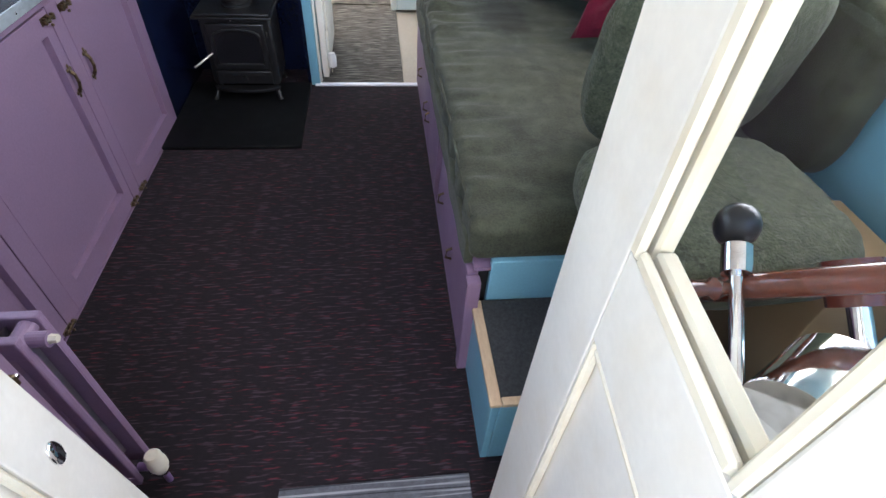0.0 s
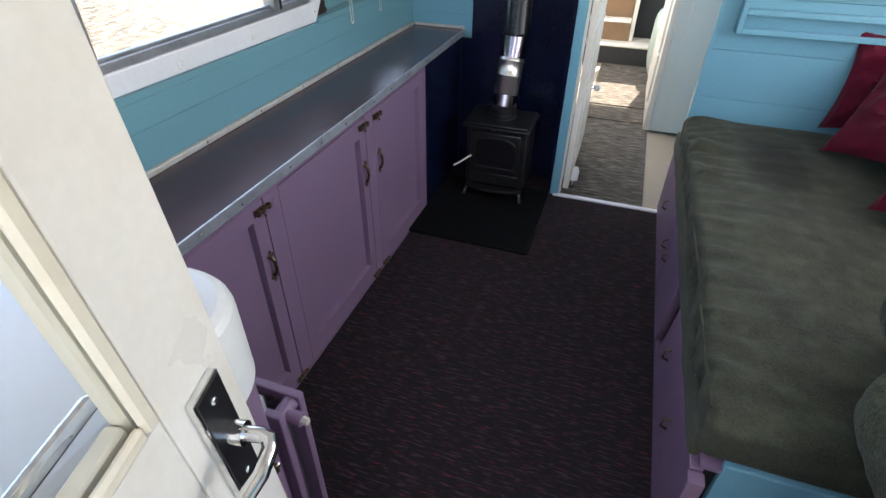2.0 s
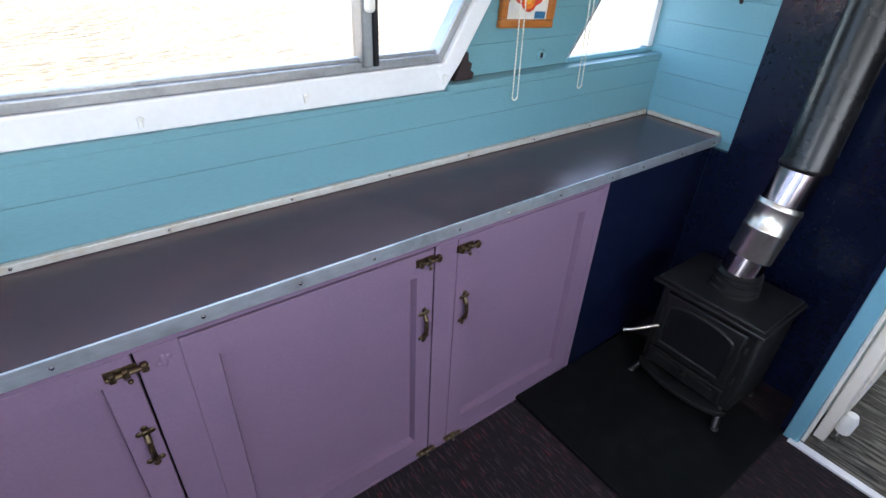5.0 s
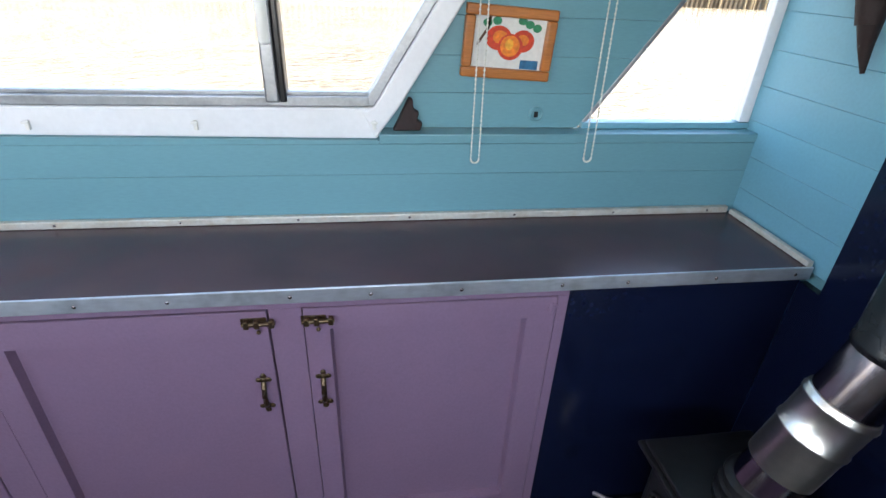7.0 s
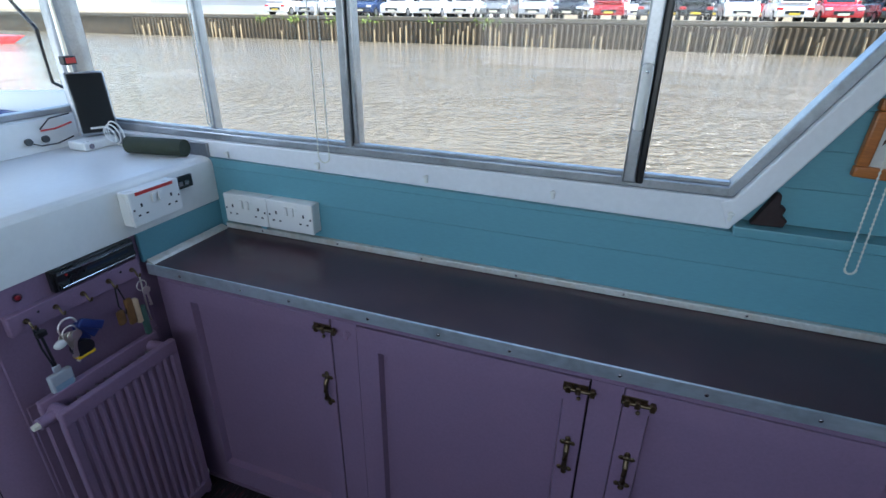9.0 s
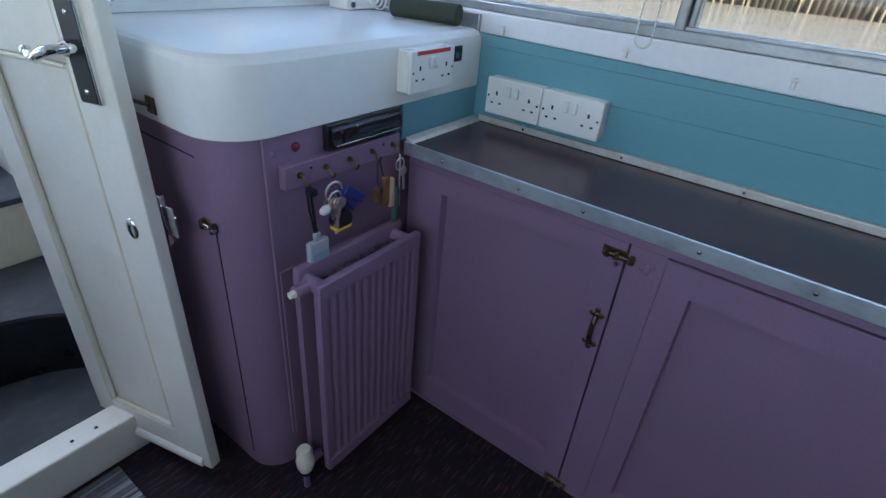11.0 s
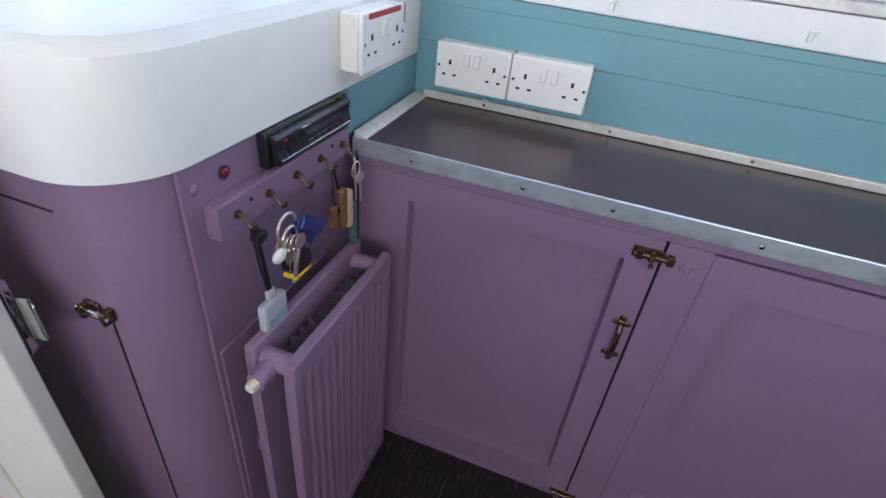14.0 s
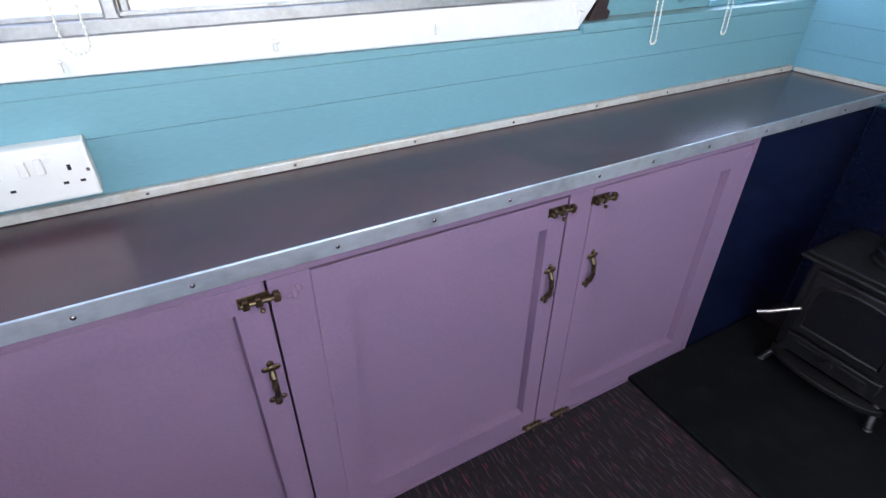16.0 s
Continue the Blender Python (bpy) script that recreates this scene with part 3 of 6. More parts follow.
# ---- double doors, both folded in ----
def door_leaf(name, hinge, free, label, handed, st, rail=1.035, lean=(0.0, 0.0)):
    """A half-glazed leaf that leans by so many metres per metre up."""
    h, f = Vector((*hinge, 0)), Vector((*free, 0))
    u = (f - h).normalized()
    n = Vector((0, 0, 1)).cross(u) * handed
    m = Matrix(((u.x, n.x, 0, h.x), (u.y, n.y, 0, h.y), (0, 0, 1, 0), (0, 0, 0, 1)))
    w = (f - h).length
    leaf = base(name, (h.x, h.y, 0.045), label, "door", kind=S)

    def p(pname, bm, material, parent=None, plabel=""):
        bmesh.ops.transform(bm, matrix=m, verts=list(bm.verts))
        for v in bm.verts:
            v.co.y -= lean[1] * (v.co.z - 0.35)
            v.co.x -= lean[0] * (v.co.z - 0.35)
        bmesh.ops.recalc_face_normals(bm, faces=list(bm.faces))
        return part(pname, bm, material, parent or leaf, plabel)

    p("stile", box(0, 0.055, -0.008, 0.019, 0.045, 1.75, 0.003), WHITE)
    p("stile", box(w - st, w, -0.008, 0.019, 0.045, 1.75, 0.003), WHITE)
    p("rail", box(0.0552, w - st - 0.0002, -0.008, 0.019, rail - 0.115, rail, 0.003), WHITE)
    p("rail", box(0.0552, w - st - 0.0002, -0.008, 0.019, 0.045, 0.13, 0.003), WHITE)
    p("rail", box(0.0552, w - st - 0.0002, -0.008, 0.019, 1.66, 1.75, 0.003), WHITE)
    p("weatherboard", prism([(0.0192, 0.05), (0.027, 0.05), (0.028, 0.066), (0.0192, 0.076)], "x", 0.002, w - 0.02, 0.004), WHITE)
    p("panel", box(0.053, w - st + 0.002, -0.007, 0.007, 0.128, rail - 0.113), WHITE)
    for side in (-1, 1):
        a, b = (0.0072, 0.0186) if side > 0 else (-0.0079, -0.0071)
        for x0, x1, z0, z1 in ((0.0555, 0.064, 0.131, rail - 0.116), (w - st - 0.009, w - st - 0.0005, 0.131, rail - 0.116), (0.0645, w - st - 0.0095, 0.131, 0.140), (0.0645, w - st - 0.0095, rail - 0.125, rail - 0.116)):
            p("moulding", box(x0, x1, a, b, z0, z1, 0.003, 1), CREAM)
        for x0, x1, z0, z1 in ((0.0555, 0.066, rail + 0.001, 1.659), (w - st - 0.015, w - st - 0.0005, rail + 0.001, 1.659), (0.0665, w - st - 0.0155, rail + 0.001, rail + 0.015), (0.0665, w - st - 0.0155, 1.648, 1.659)):
            p("glazing_bead", box(x0, x1, 0.0128 if side > 0 else -0.0078, 0.0208 if side > 0 else 0.0082, z0, z1, 0.003, 1), CREAM)
    glass = p("pane", box(0.0555, w - st - 0.0005, 0.0086, 0.0124, rail + 0.002, 1.658), GLASS)
    glass.visible_shadow = False
    return leaf, p, w


left_leaf, lp, lw = door_leaf("door_1", (0.578, -0.462), (0.4905, -0.128), "white half-glazed door leaf folded open, with chrome lever", -1, 0.092, 1.045, lean=(0.012, 0.047))
plate = lp("handle_plate", box(lw - 0.070, lw - 0.028, 0.0192, 0.0275, 0.878, 1.028, 0.002), CHROME, None, "dark tarnished chrome backplate")
lp("inlay", box(lw - 0.0675, lw - 0.0305, 0.0276, 0.0285, 0.8805, 1.0255, 0.001), BLACKP, plate)
lp("lever", tube([(lw - 0.049, 0.0275, 0.962), (lw - 0.049, 0.058, 0.962), (lw - 0.052, 0.066, 0.961), (lw - 0.060, 0.069, 0.958), (lw - 0.080, 0.066, 0.950), (lw - 0.102, 0.057, 0.943), (lw - 0.120, 0.049, 0.942), (lw - 0.131, 0.047, 0.947)], 0.0075, 14), CHROME, plate, "chrome lever handle")
lp("lever_end", ball((lw - 0.132, 0.047, 0.948), 0.0088, seg=14), CHROME, plate)
lp("collar", rod((lw - 0.049, 0.024, 0.962), (lw - 0.049, 0.044, 0.962), 0.012, seg=18), CHROME, plate)
for zz in (0.897, 1.009):
    lp("screw", ball((lw - 0.049, 0.0288, zz), 0.004, 1, 0.5, 1, 8), CHROME, plate)
lp("lever", tube([(lw - 0.05, -0.008, 1.01), (lw - 0.05, -0.045, 1.02), (lw - 0.075, -0.056, 1.03), (lw - 0.165, -0.056, 1.03), (lw - 0.172, -0.045, 1.02)], 0.008, 12), CHROME, None, "chrome lever handle")
lock = lp("escutcheon", ball((lw - 0.044, 0.0195, 0.660), 0.021, 0.62, 0.28, 1.0, 18), CHROME, None, "oval chrome escutcheon")
lp("keyhole", box(lw - 0.047, lw - 0.041, 0.0235, 0.0262, 0.650, 0.670, 0.001, 1), DARK, lock)
lp("lock_case", box(lw - 0.06, lw - 0.001, -0.023, -0.0082, 0.62, 0.72, 0.004), CHROME, None, "steel rim lock")
lp("strike", box(lw + 0.0003, lw + 0.02, -0.020, -0.016, 0.64, 0.70, 0.003), CHROME)
right_leaf, rp, rw = door_leaf("door_2", (1.090, -0.455), (1.120, -0.092), "white half-glazed door leaf folded open beside the helm", 1, 0.122, 0.99)


# ---- worktop and cupboards along the port side ----
top = base("worktop", (-0.14, 1.1, 0.72), "long dark laminate worktop with a dented aluminium edge", "worktop")
part("board", box(-0.2848, -0.003, 0.002, 2.224, 0.722, 0.75, 0.001), COUNTER, top)
part("edge_strip", box(-0.0028, 0.002, 0.002, 2.224, 0.7225, 0.7525, 0.0012), ALU, top, "worn aluminium edging strip")
for i in range(13):
    y = 0.11 + i * 0.172 + 0.02 * math.sin(i * 2.3)
    part("screw", ball((0.0022, y, 0.736), 0.0038, 0.5, 1, 1, 8), DIMSTEEL, top)
part("back_trim", box(-0.2846, -0.270, 0.018, 2.208, 0.7505, 0.768, 0.003), OLDTRIM, top)
part("end_trim", prism([(0.0035, 0.7505), (0.026, 0.7505), (0.020, 0.756), (0.0035, 0.762)], "x", -0.268, -0.002, 0.001), OLDTRIM, top)
part("end_trim", box(-0.268, -0.002, 2.2095, 2.2235, 0.7505, 0.764, 0.003), OLDTRIM, top)
for i in range(9):
    part("screw", ball((-0.2692, 0.15 + i * 0.25, 0.76), 0.003, 0.5, 1, 1, 8), DIMSTEEL, top)

FX = -0.018  # face of the cupboards


def handle(y, parent):
    h = part("handle", tube([(FX + 0.004, y, 0.459), (FX + 0.012, y, 0.470), (FX + 0.015, y, 0.491), (FX + 0.012, y, 0.512), (FX + 0.004, y, 0.523)], 0.0055, 8), BRASS, parent, "aged brass pull with shaped ends")
    for s, zz in ((1, 0.523), (-1, 0.459)):
        bm = ball((FX + 0.003, y, zz + s * 0.003), 0.0085, 0.35, 1, 0.9, 10)
        bm = ball((FX + 0.003, y - 0.010, zz + s * 0.004), 0.006, 0.35, 1, 1, 8, bm)
        bm = ball((FX + 0.003, y + 0.010, zz + s * 0.004), 0.006, 0.35, 1, 1, 8, bm)
        bm = ball((FX + 0.003, y, zz + s * 0.014), 0.006, 0.35, 1, 1.2, 8, bm)
        part("end_plate", bm, BRASS, h)


def bolt(y, z, parent, long=0.054, high=0.021):
    b = part("bolt", box(FX + 0.0006, FX + 0.0025, y - long * 0.55, y + long * 0.33, z - high / 2, z + high / 2, 0.0008, 1), BRASS, parent, "aged brass barrel bolt")
    part("barrel", rod((FX + 0.008, y - long * 0.5, z), (FX + 0.008, y + long * 0.62, z), 0.0045, seg=10), BRASS, b)
    for k in (-0.35, 0.0, 0.5):
        part("strap", box(FX + 0.002, FX + 0.0135, y + long * k - 0.005, y + long * k + 0.005, z - high * 0.42, z + high * 0.42, 0.002, 1), BRASS, b)
    part("knob", ball((FX + 0.012, y + long * 0.05, z - high * 0.75), 0.0045, seg=8), BRASS, b)


def panel_frame(y0, y1, z0, z1, p0, p1, q0, q1):
    """A door's face in one piece: flush stiles and rails with a bevelled recess between them."""
    bm = bmesh.new()
    front, lip = FX + 0.0004, 0.004
    loops = []
    for x, a, b, c, d in ((FX - 0.030, y0, y1, z0, z1), (front - 0.0015, y0, y1, z0, z1), (front, y0 + 0.0015, y1 - 0.0015, z0 + 0.0015, z1 - 0.0015), (front, p0, p1, q0, q1), (FX - 0.019, p0 + lip, p1 - lip, q0 + lip, q1 - lip), (FX - 0.030, p0 + lip, p1 - lip, q0 + lip, q1 - lip)):
        loops.append([bm.verts.new(v) for v in ((x, a, c), (x, b, c), (x, b, d), (x, a, d))])
    for u, w in zip(loops, loops[1:] + loops[:1]):
        for k in range(4):
            bm.faces.new((u[k], u[(k + 1) % 4], w[(k + 1) % 4], w[k]))
    bmesh.ops.recalc_face_normals(bm, faces=list(bm.faces))
    return bm


cup = base("cupboard_run", (-0.14, 0.85, 0), "purple painted cupboard run with three panelled doors", "cupboard")
# Solid core; the inside's shade is put into its near-black colour.
part("carcass", box(-0.284, FX - 0.034, 0.004, 1.70, 0.0, 0.70), DARK, cup, "near-black core, coloured as the shade inside the cupboard")
part("top_rail", box(FX - 0.0338, FX, 0.004, 1.705, 0.6985, 0.7215, 0.0005, 1), PURPLE, cup)
for y0, y1 in ((0.5285, 0.5942), (1.1145, 1.1755), (1.6825, 1.705)):
    part("frame_post", box(FX - 0.0338, FX, y0, y1, 0.0, 0.698, 0.0008, 1), PURPLE, cup)
part("end_panel", box(-0.2845, FX - 0.022, 1.7005, 1.705, 0.0, 0.7205), NAVY, cup, "navy end panel")
for y0, y1, p0, p1, q1, hy, side, zt in ((0.004, 0.5245, 0.102, 0.475, 0.650, 0.507, 1, 0.6975), (0.5945, 1.1105, 0.648, 1.066, 0.634, 1.088, 1, 0.6935), (1.1772, 1.6815, 1.225, 1.622, 0.645, 1.206, -1, 0.6955)):
    d = part("door", box(FX - 0.030, FX - 0.0185, p0 + 0.0042, p1 - 0.0042, 0.0822, q1 - 0.0042), PURPLE, cup)
    part("door_frame", panel_frame(y0, y1, 0.006, zt, p0, p1, 0.078, q1), PURPLE, d)
    handle(hy - 0.002, d)
    bolt(hy + 0.004 * side, 0.670, d)
    bolt(hy + 0.012 * side, 0.014, d, 0.05, 0.016)
part("skirting", box(FX - 0.021, FX + 0.006, 0.004, 1.705, 0.0, 0.0055), PURPLE, cup)

for yy, zz in ((0.566, 0.662), (1.672, 0.668)):
    scar = ball((FX + 0.0005, yy, zz), 0.009, 0.3, 0.7, 1.6, 10)
    ball((FX + 0.0005, yy - 0.007, zz - 0.004), 0.006, 0.3, 1, 1, 8, scar)
    ball((FX + 0.0005, yy + 0.008, zz + 0.006), 0.006, 0.3, 1, 1, 8, scar)
    part("painted_fitting", scar, PURPLE, cup)

# the navy niche beside the stove
solid("wall_niche", box(-0.040, -0.019, 1.7055, 2.2255, 0.0, 0.7215), NAVY, "navy board closing the space under the worktop", "wall", kind=S)

# ---- dash unit beside the steps ----
def dash_outline(grow, r, y_back=-0.514):
    x1, y1 = 0.418 + grow, -0.018 + grow
    return [(-0.284, y_back), (-0.284, y1)] + arc(x1 - r, y1 - r, r, 90, 0, 10) + [(x1, y_back)]


unit = base("dash_cupboard", (0.1, -0.25, 0), "purple rounded helm-side cupboard under a white dash", "cupboard")
part("body", prism(dash_outline(0, 0.075), "z", 0.0, 0.832), PURPLE, unit)
part("front_board", box(0.004, 0.352, -0.0175, -0.0125, 0.10, 0.8315, 0.002, 1), PURPLE, unit)
part("lower_board", box(0.004, 0.345, -0.012, -0.0085, 0.10, 0.562, 0.002, 1), PURPLE, unit)
part("wall_board", box(-0.284, -0.0005, -0.0175, -0.006, 0.752, 0.8315, 0.002, 1), TURQ, unit, "turquoise board above the worktop")
part("door_gap", box(0.4165, 0.4184, -0.086, -0.083, 0.04, 0.648), DARK, unit, "dark gap beside the cupboard door")
part("door_gap", box(0.4182, 0.4186, -0.39, -0.115, 0.786, 0.789), DARK, unit, "dark gap above the cupboard door")
cl = part("latch", box(0.4187, 0.423, -0.118, -0.094, 0.651, 0.673, 0.002, 1), BRASS, unit, "tarnished brass cupboard bolt")
part("barrel", rod((0.427, -0.122, 0.662), (0.427, -0.072, 0.662), 0.0045, seg=10), CHROME, cl)
for yy in (-0.112, -0.080):
    part("strap", box(0.4165, 0.4325, yy - 0.004, yy + 0.004, 0.652, 0.672, 0.002, 1), BRASS, cl)
part("indicator_ring", rod((0.285, -0.0124, 0.803), (0.285, -0.0095, 0.803), 0.009, seg=20), DIMSTEEL, unit, "dull metal bezel")
part("indicator", ball((0.285, -0.0095, 0.803), 0.006, 1, 0.6, 1, 14), mat("dark_red_lens", (0.22, 0.01, 0.02), 0.2, bump=0.0), unit, "dark red warning light")
part("button", ball((0.332, -0.0125, 0.80), 0.007, 1, 0.5, 1, 10), PURPLE, unit)

dash = base("dashboard", (0.1, -0.25, 0.833), "white moulded fibreglass dash with rounded corner", "dashboard")
dm = prism(dash_outline(0.012, 0.10), "z", 0.8325, 0.967)
edges = [e for e in dm.edges if all(v.co.z > 0.96 for v in e.verts)]
bmesh.ops.bevel(dm, geom=edges, offset=0.026, segments=4, profile=0.5, affect="EDGES")
part("moulding", dm, GELCOAT, dash)
up = prism([(-0.514, 0.9675), (-0.455, 0.9675), (-0.475, 0.985), (-0.49, 1.049), (-0.514, 1.049)], "x", -0.284, 0.43, 0.003)
part("upstand", up, GELCOAT, dash)
part("side_rail", box(-0.296, -0.285, -0.45, -0.02, 0.9, 0.996, 0.002), ALUW, dash)


def double_socket(at, turn, strip=False, label="white twin power socket with two rocker switches"):
    s = base("double_socket", at, label, "power socket", group="twin power sockets")
    m = Matrix.Translation(at) @ turn

    def p(n, bm, material, parent=None, plabel=""):
        return part(n, bm, material, parent or s, plabel, turn=m)

    # its own frame: x along, y out of the wall, z up
    p("back_box", box(-0.072, 0.072, 0.0, 0.030, -0.042, 0.042, 0.003), PLASTIC)
    f = p("face_plate", box(-0.0735, 0.0735, 0.0302, 0.039, -0.0435, 0.0435, 0.004), PLASTIC)
    for sx in (-1, 1):
        p("switch", box(sx * 0.010 - 0.0055, sx * 0.010 + 0.0055, 0.0392, 0.0455, 0.004, 0.028, 0.0015, 1), PLASTIC, f)
        cx = sx * 0.044
        p("pin_hole", box(cx - 0.0025, cx + 0.0025, 0.0385, 0.0394, 0.003, 0.012), DARK, f)
        for k in (-0.011, 0.011):
            p("pin_hole", box(cx + k - 0.0035, cx + k + 0.0035, 0.0385, 0.0394, -0.0175, -0.0135), DARK, f)
        p("screw", rod((sx * 0.066, 0.038, 0.0), (sx * 0.066, 0.0395, 0.0), 0.0028, seg=8), DIMSTEEL, f)
    if strip:
        p("label_strip", box(-0.055, 0.055, 0.0391, 0.0397, 0.033, 0.041), REDP, f, "red label strip")
    return s


FACE_X = Matrix.Rotation(radians(-90), 4, "Z")
double_socket((-0.285, 0.122, 0.828), FACE_X)
double_socket((-0.285, 0.2705, 0.828), FACE_X)
double_socket((-0.048, -0.0058, 0.905), Matrix.Rotation(radians(0), 4, "Z"), True, "white twin power socket with a red label strip")
cable = solid("socket_cable", tube([(-0.278, 0.14, 0.787), (-0.276, 0.142, 0.776), (-0.276, 0.148, 0.7695), (-0.272, 0.165, 0.7695)], 0.004, 8), LBLUE, "short painted cable under the sockets", "cable")
usb = base("usb_socket", (-0.16, -0.005, 0.915), "small black twin charging socket in the dash face", "charging socket")
part("face_plate", box(-0.196, -0.144, -0.006, 0.002, 0.902, 0.936, 0.002), BLACKP, usb)
part("port", box(-0.181, -0.168, 0.0022, 0.0032, 0.911, 0.923), DIMSTEEL, usb)
part("port", box(-0.161, -0.148, 0.0022, 0.0032, 0.911, 0.923), DIMSTEEL, usb)

radio = base("car_radio", (0.12, -0.012, 0.785), "black car radio with a chrome-edged display", "radio")
part("surround", box(0.022, 0.222, -0.0124, 0.004, 0.782, 0.831, 0.003), BLACKP, radio)
part("face", prism([(0.0042, 0.787), (0.0135, 0.787), (0.016, 0.793), (0.0115, 0.806), (0.0145, 0.822), (0.011, 0.827), (0.0042, 0.827)], "x", 0.028, 0.216, 0.002), BLACKP, radio)
part("trim", rod((0.034, 0.0162, 0.7935), (0.212, 0.0162, 0.7935), 0.0014, seg=8), CHROME, radio, "bright edge line")
part("display", box(0.045, 0.150, 0.0122, 0.0130, 0.806, 0.818), mat("dim_display", (0.03, 0.04, 0.06), 0.1, bump=0), radio, "dark glassy display")
part("knob", rod((0.180, 0.012, 0.803), (0.180, 0.0155, 0.803), 0.011, seg=18), BLACKP, radio)
for i in range(6):
    part("button", box(0.045 + i * 0.018, 0.058 + i * 0.018, 0.0135, 0.0165, 0.796, 0.802, 0.001, 1), BLACKP, radio)
part("trim", box(0.034, 0.16, 0.0132, 0.0152, 0.8215, 0.8235), CHROME, radio)
part("button", rod((0.196, 0.012, 0.818), (0.196, 0.0145, 0.818), 0.003, seg=8), REDP, radio, "small red button")

# ---- key rack ----
rail = base("key_rail", (0.18, -0.008, 0.74), "purple wooden rail with five brass cup hooks", "key rack")
part("board", box(0.022, 0.326, -0.0123, 0.008, 0.733, 0.779, 0.003), PURPLE, rail)
HOOKS = (0.295, 0.234, 0.173, 0.110, 0.047)
for x in HOOKS:
    pts = [(x, 0.008, 0.757), (x, 0.018, 0.757), (x, 0.022, 0.748), (x, 0.027, 0.742), (x, 0.033, 0.745), (x, 0.035, 0.752)]
    hk = part("hook", tube(pts, 0.0024, 6), BRASS, rail, "tarnished brass cup hook")
    part("rose", rod((x, 0.0081, 0.757), (x, 0.0105, 0.757), 0.006, seg=12), BRASS, hk)
for x in (0.268, 0.075):
    part("screw", ball((x, 0.0082, 0.764), 0.003, 1, 0.5, 1, 8), DARK, rail)


def ring(c, r, t, axis="x", n=18):
    pts = []
    for i in range(n):
        a = 2 * math.pi * i / n
        pts.append((c[0], c[1] + r * math.cos(a), c[2] + r * math.sin(a)) if axis == "x" else (c[0] + r * math.cos(a), c[1], c[2] + r * math.sin(a)))
    return tube(pts, t, 6, closed=True)


def key(x, y, z, lean, parent, length=0.048):
    m = Matrix.Translation((x, y, z)) @ Matrix.Rotation(lean, 4, "Y")
    bm = rod((0, -0.001, 0), (0, 0.001, 0), 0.011, seg=14)
    box(-0.0028, 0.0028, -0.001, 0.001, -length, -0.009, bm=bm)
    for i in range(3):
        box(0.0028, 0.0055 - 0.001 * i, -0.001, 0.001, -length + 0.003 + i * 0.008, -length + 0.008 + i * 0.008, bm=bm)
    part("key", bm, STEEL, parent, turn=m)


lan = base("key_lanyard", (0.295, 0.03, 0.60), "black cord with a clear plastic tag box", "lanyard")
part("cord", tube([(0.291, 0.028, 0.744), (0.289, 0.032, 0.70), (0.287, 0.036, 0.645)], 0.003, 6), BLACKP, lan)
part("cord", tube([(0.298, 0.029, 0.744), (0.299, 0.034, 0.70), (0.291, 0.036, 0.645)], 0.0022, 6), BLACKP, lan)
part("toggle", box(0.280, 0.300, 0.024, 0.040, 0.722, 0.737, 0.004), BLACKP, lan)
case = part("case", box(0.262, 0.312, 0.030, 0.044, 0.555, 0.632, 0.005), CLEARP, lan, "clear plastic case")
part("clip", box(0.280, 0.296, 0.033, 0.041, 0.632, 0.648, 0.003), CLEARP, case)
part("label", box(0.268, 0.306, 0.0442, 0.0448, 0.572, 0.606), LABELB, case, "pale blue label")

keys = base("key_bunch", (0.234, 0.03, 0.66), "bunch of keys with blue tags and a small tape measure", "keys")
part("key_ring", ring((0.240, 0.036, 0.716), 0.020, 0.0024, "y"), STEEL, keys)
part("key_ring", ring((0.243, 0.042, 0.704), 0.016, 0.0020, "y"), STEEL, keys)
key(0.246, 0.040, 0.694, 0.1, keys)
key(0.255, 0.036, 0.696, 0.35, keys)
key(0.238, 0.044, 0.690, -0.1, keys, 0.06)
for k in range(3):
    key(0.250 - 0.006 * k, 0.046 + 0.004 * k, 0.700, 0.25 - 0.3 * k, keys, 0.052)
part("charm", ball((0.268, 0.042, 0.690), 0.013, 1.1, 0.5, 0.8, 10), PLASTIC, keys, "white plastic charm")
for k, ln in enumerate((0.25, 0.6, 0.95)):
    part("tag", box(-0.0105, 0.0105, -0.003, 0.003, -0.062, -0.005, 0.003), BLUEP, keys, "dark blue key tag", turn=Matrix.Translation((0.226, 0.036 + 0.006 * k, 0.722)) @ Matrix.Rotation(ln, 4, "Y"))
tape = part("tape_measure", rod((0.226, 0.026, 0.655), (0.226, 0.048, 0.655), 0.021, seg=20), BLACKP, keys, "black and yellow tape measure")
part("band", box(0.206, 0.246, 0.0255, 0.0487, 0.634, 0.643, 0.003), YELLOW, tape)

FOBW = mat("dark_varnished_fob", (0.17, 0.085, 0.03), 0.4, vary=0.3, coarse=40)
fobs = base("key_fobs", (0.09, 0.03, 0.65), "keys on cords with wooden and green fobs", "keys")
part("cord", tube([(0.112, 0.028, 0.744), (0.120, 0.034, 0.70), (0.110, 0.038, 0.672), (0.100, 0.034, 0.70), (0.107, 0.028, 0.744)], 0.002, 6), BLACKP, fobs)
part("fob", box(0.112, 0.132, 0.031, 0.040, 0.650, 0.690, 0.006), FOBW, fobs, "small brown fob")
part("fob", box(0.088, 0.106, 0.030, 0.042, 0.638, 0.708, 0.004), FOBW, fobs, "varnished wooden fob")
part("fob", box(0.074, 0.0875, 0.030, 0.044, 0.632, 0.700, 0.004), PALEWOOD, fobs, "pale wooden fob")
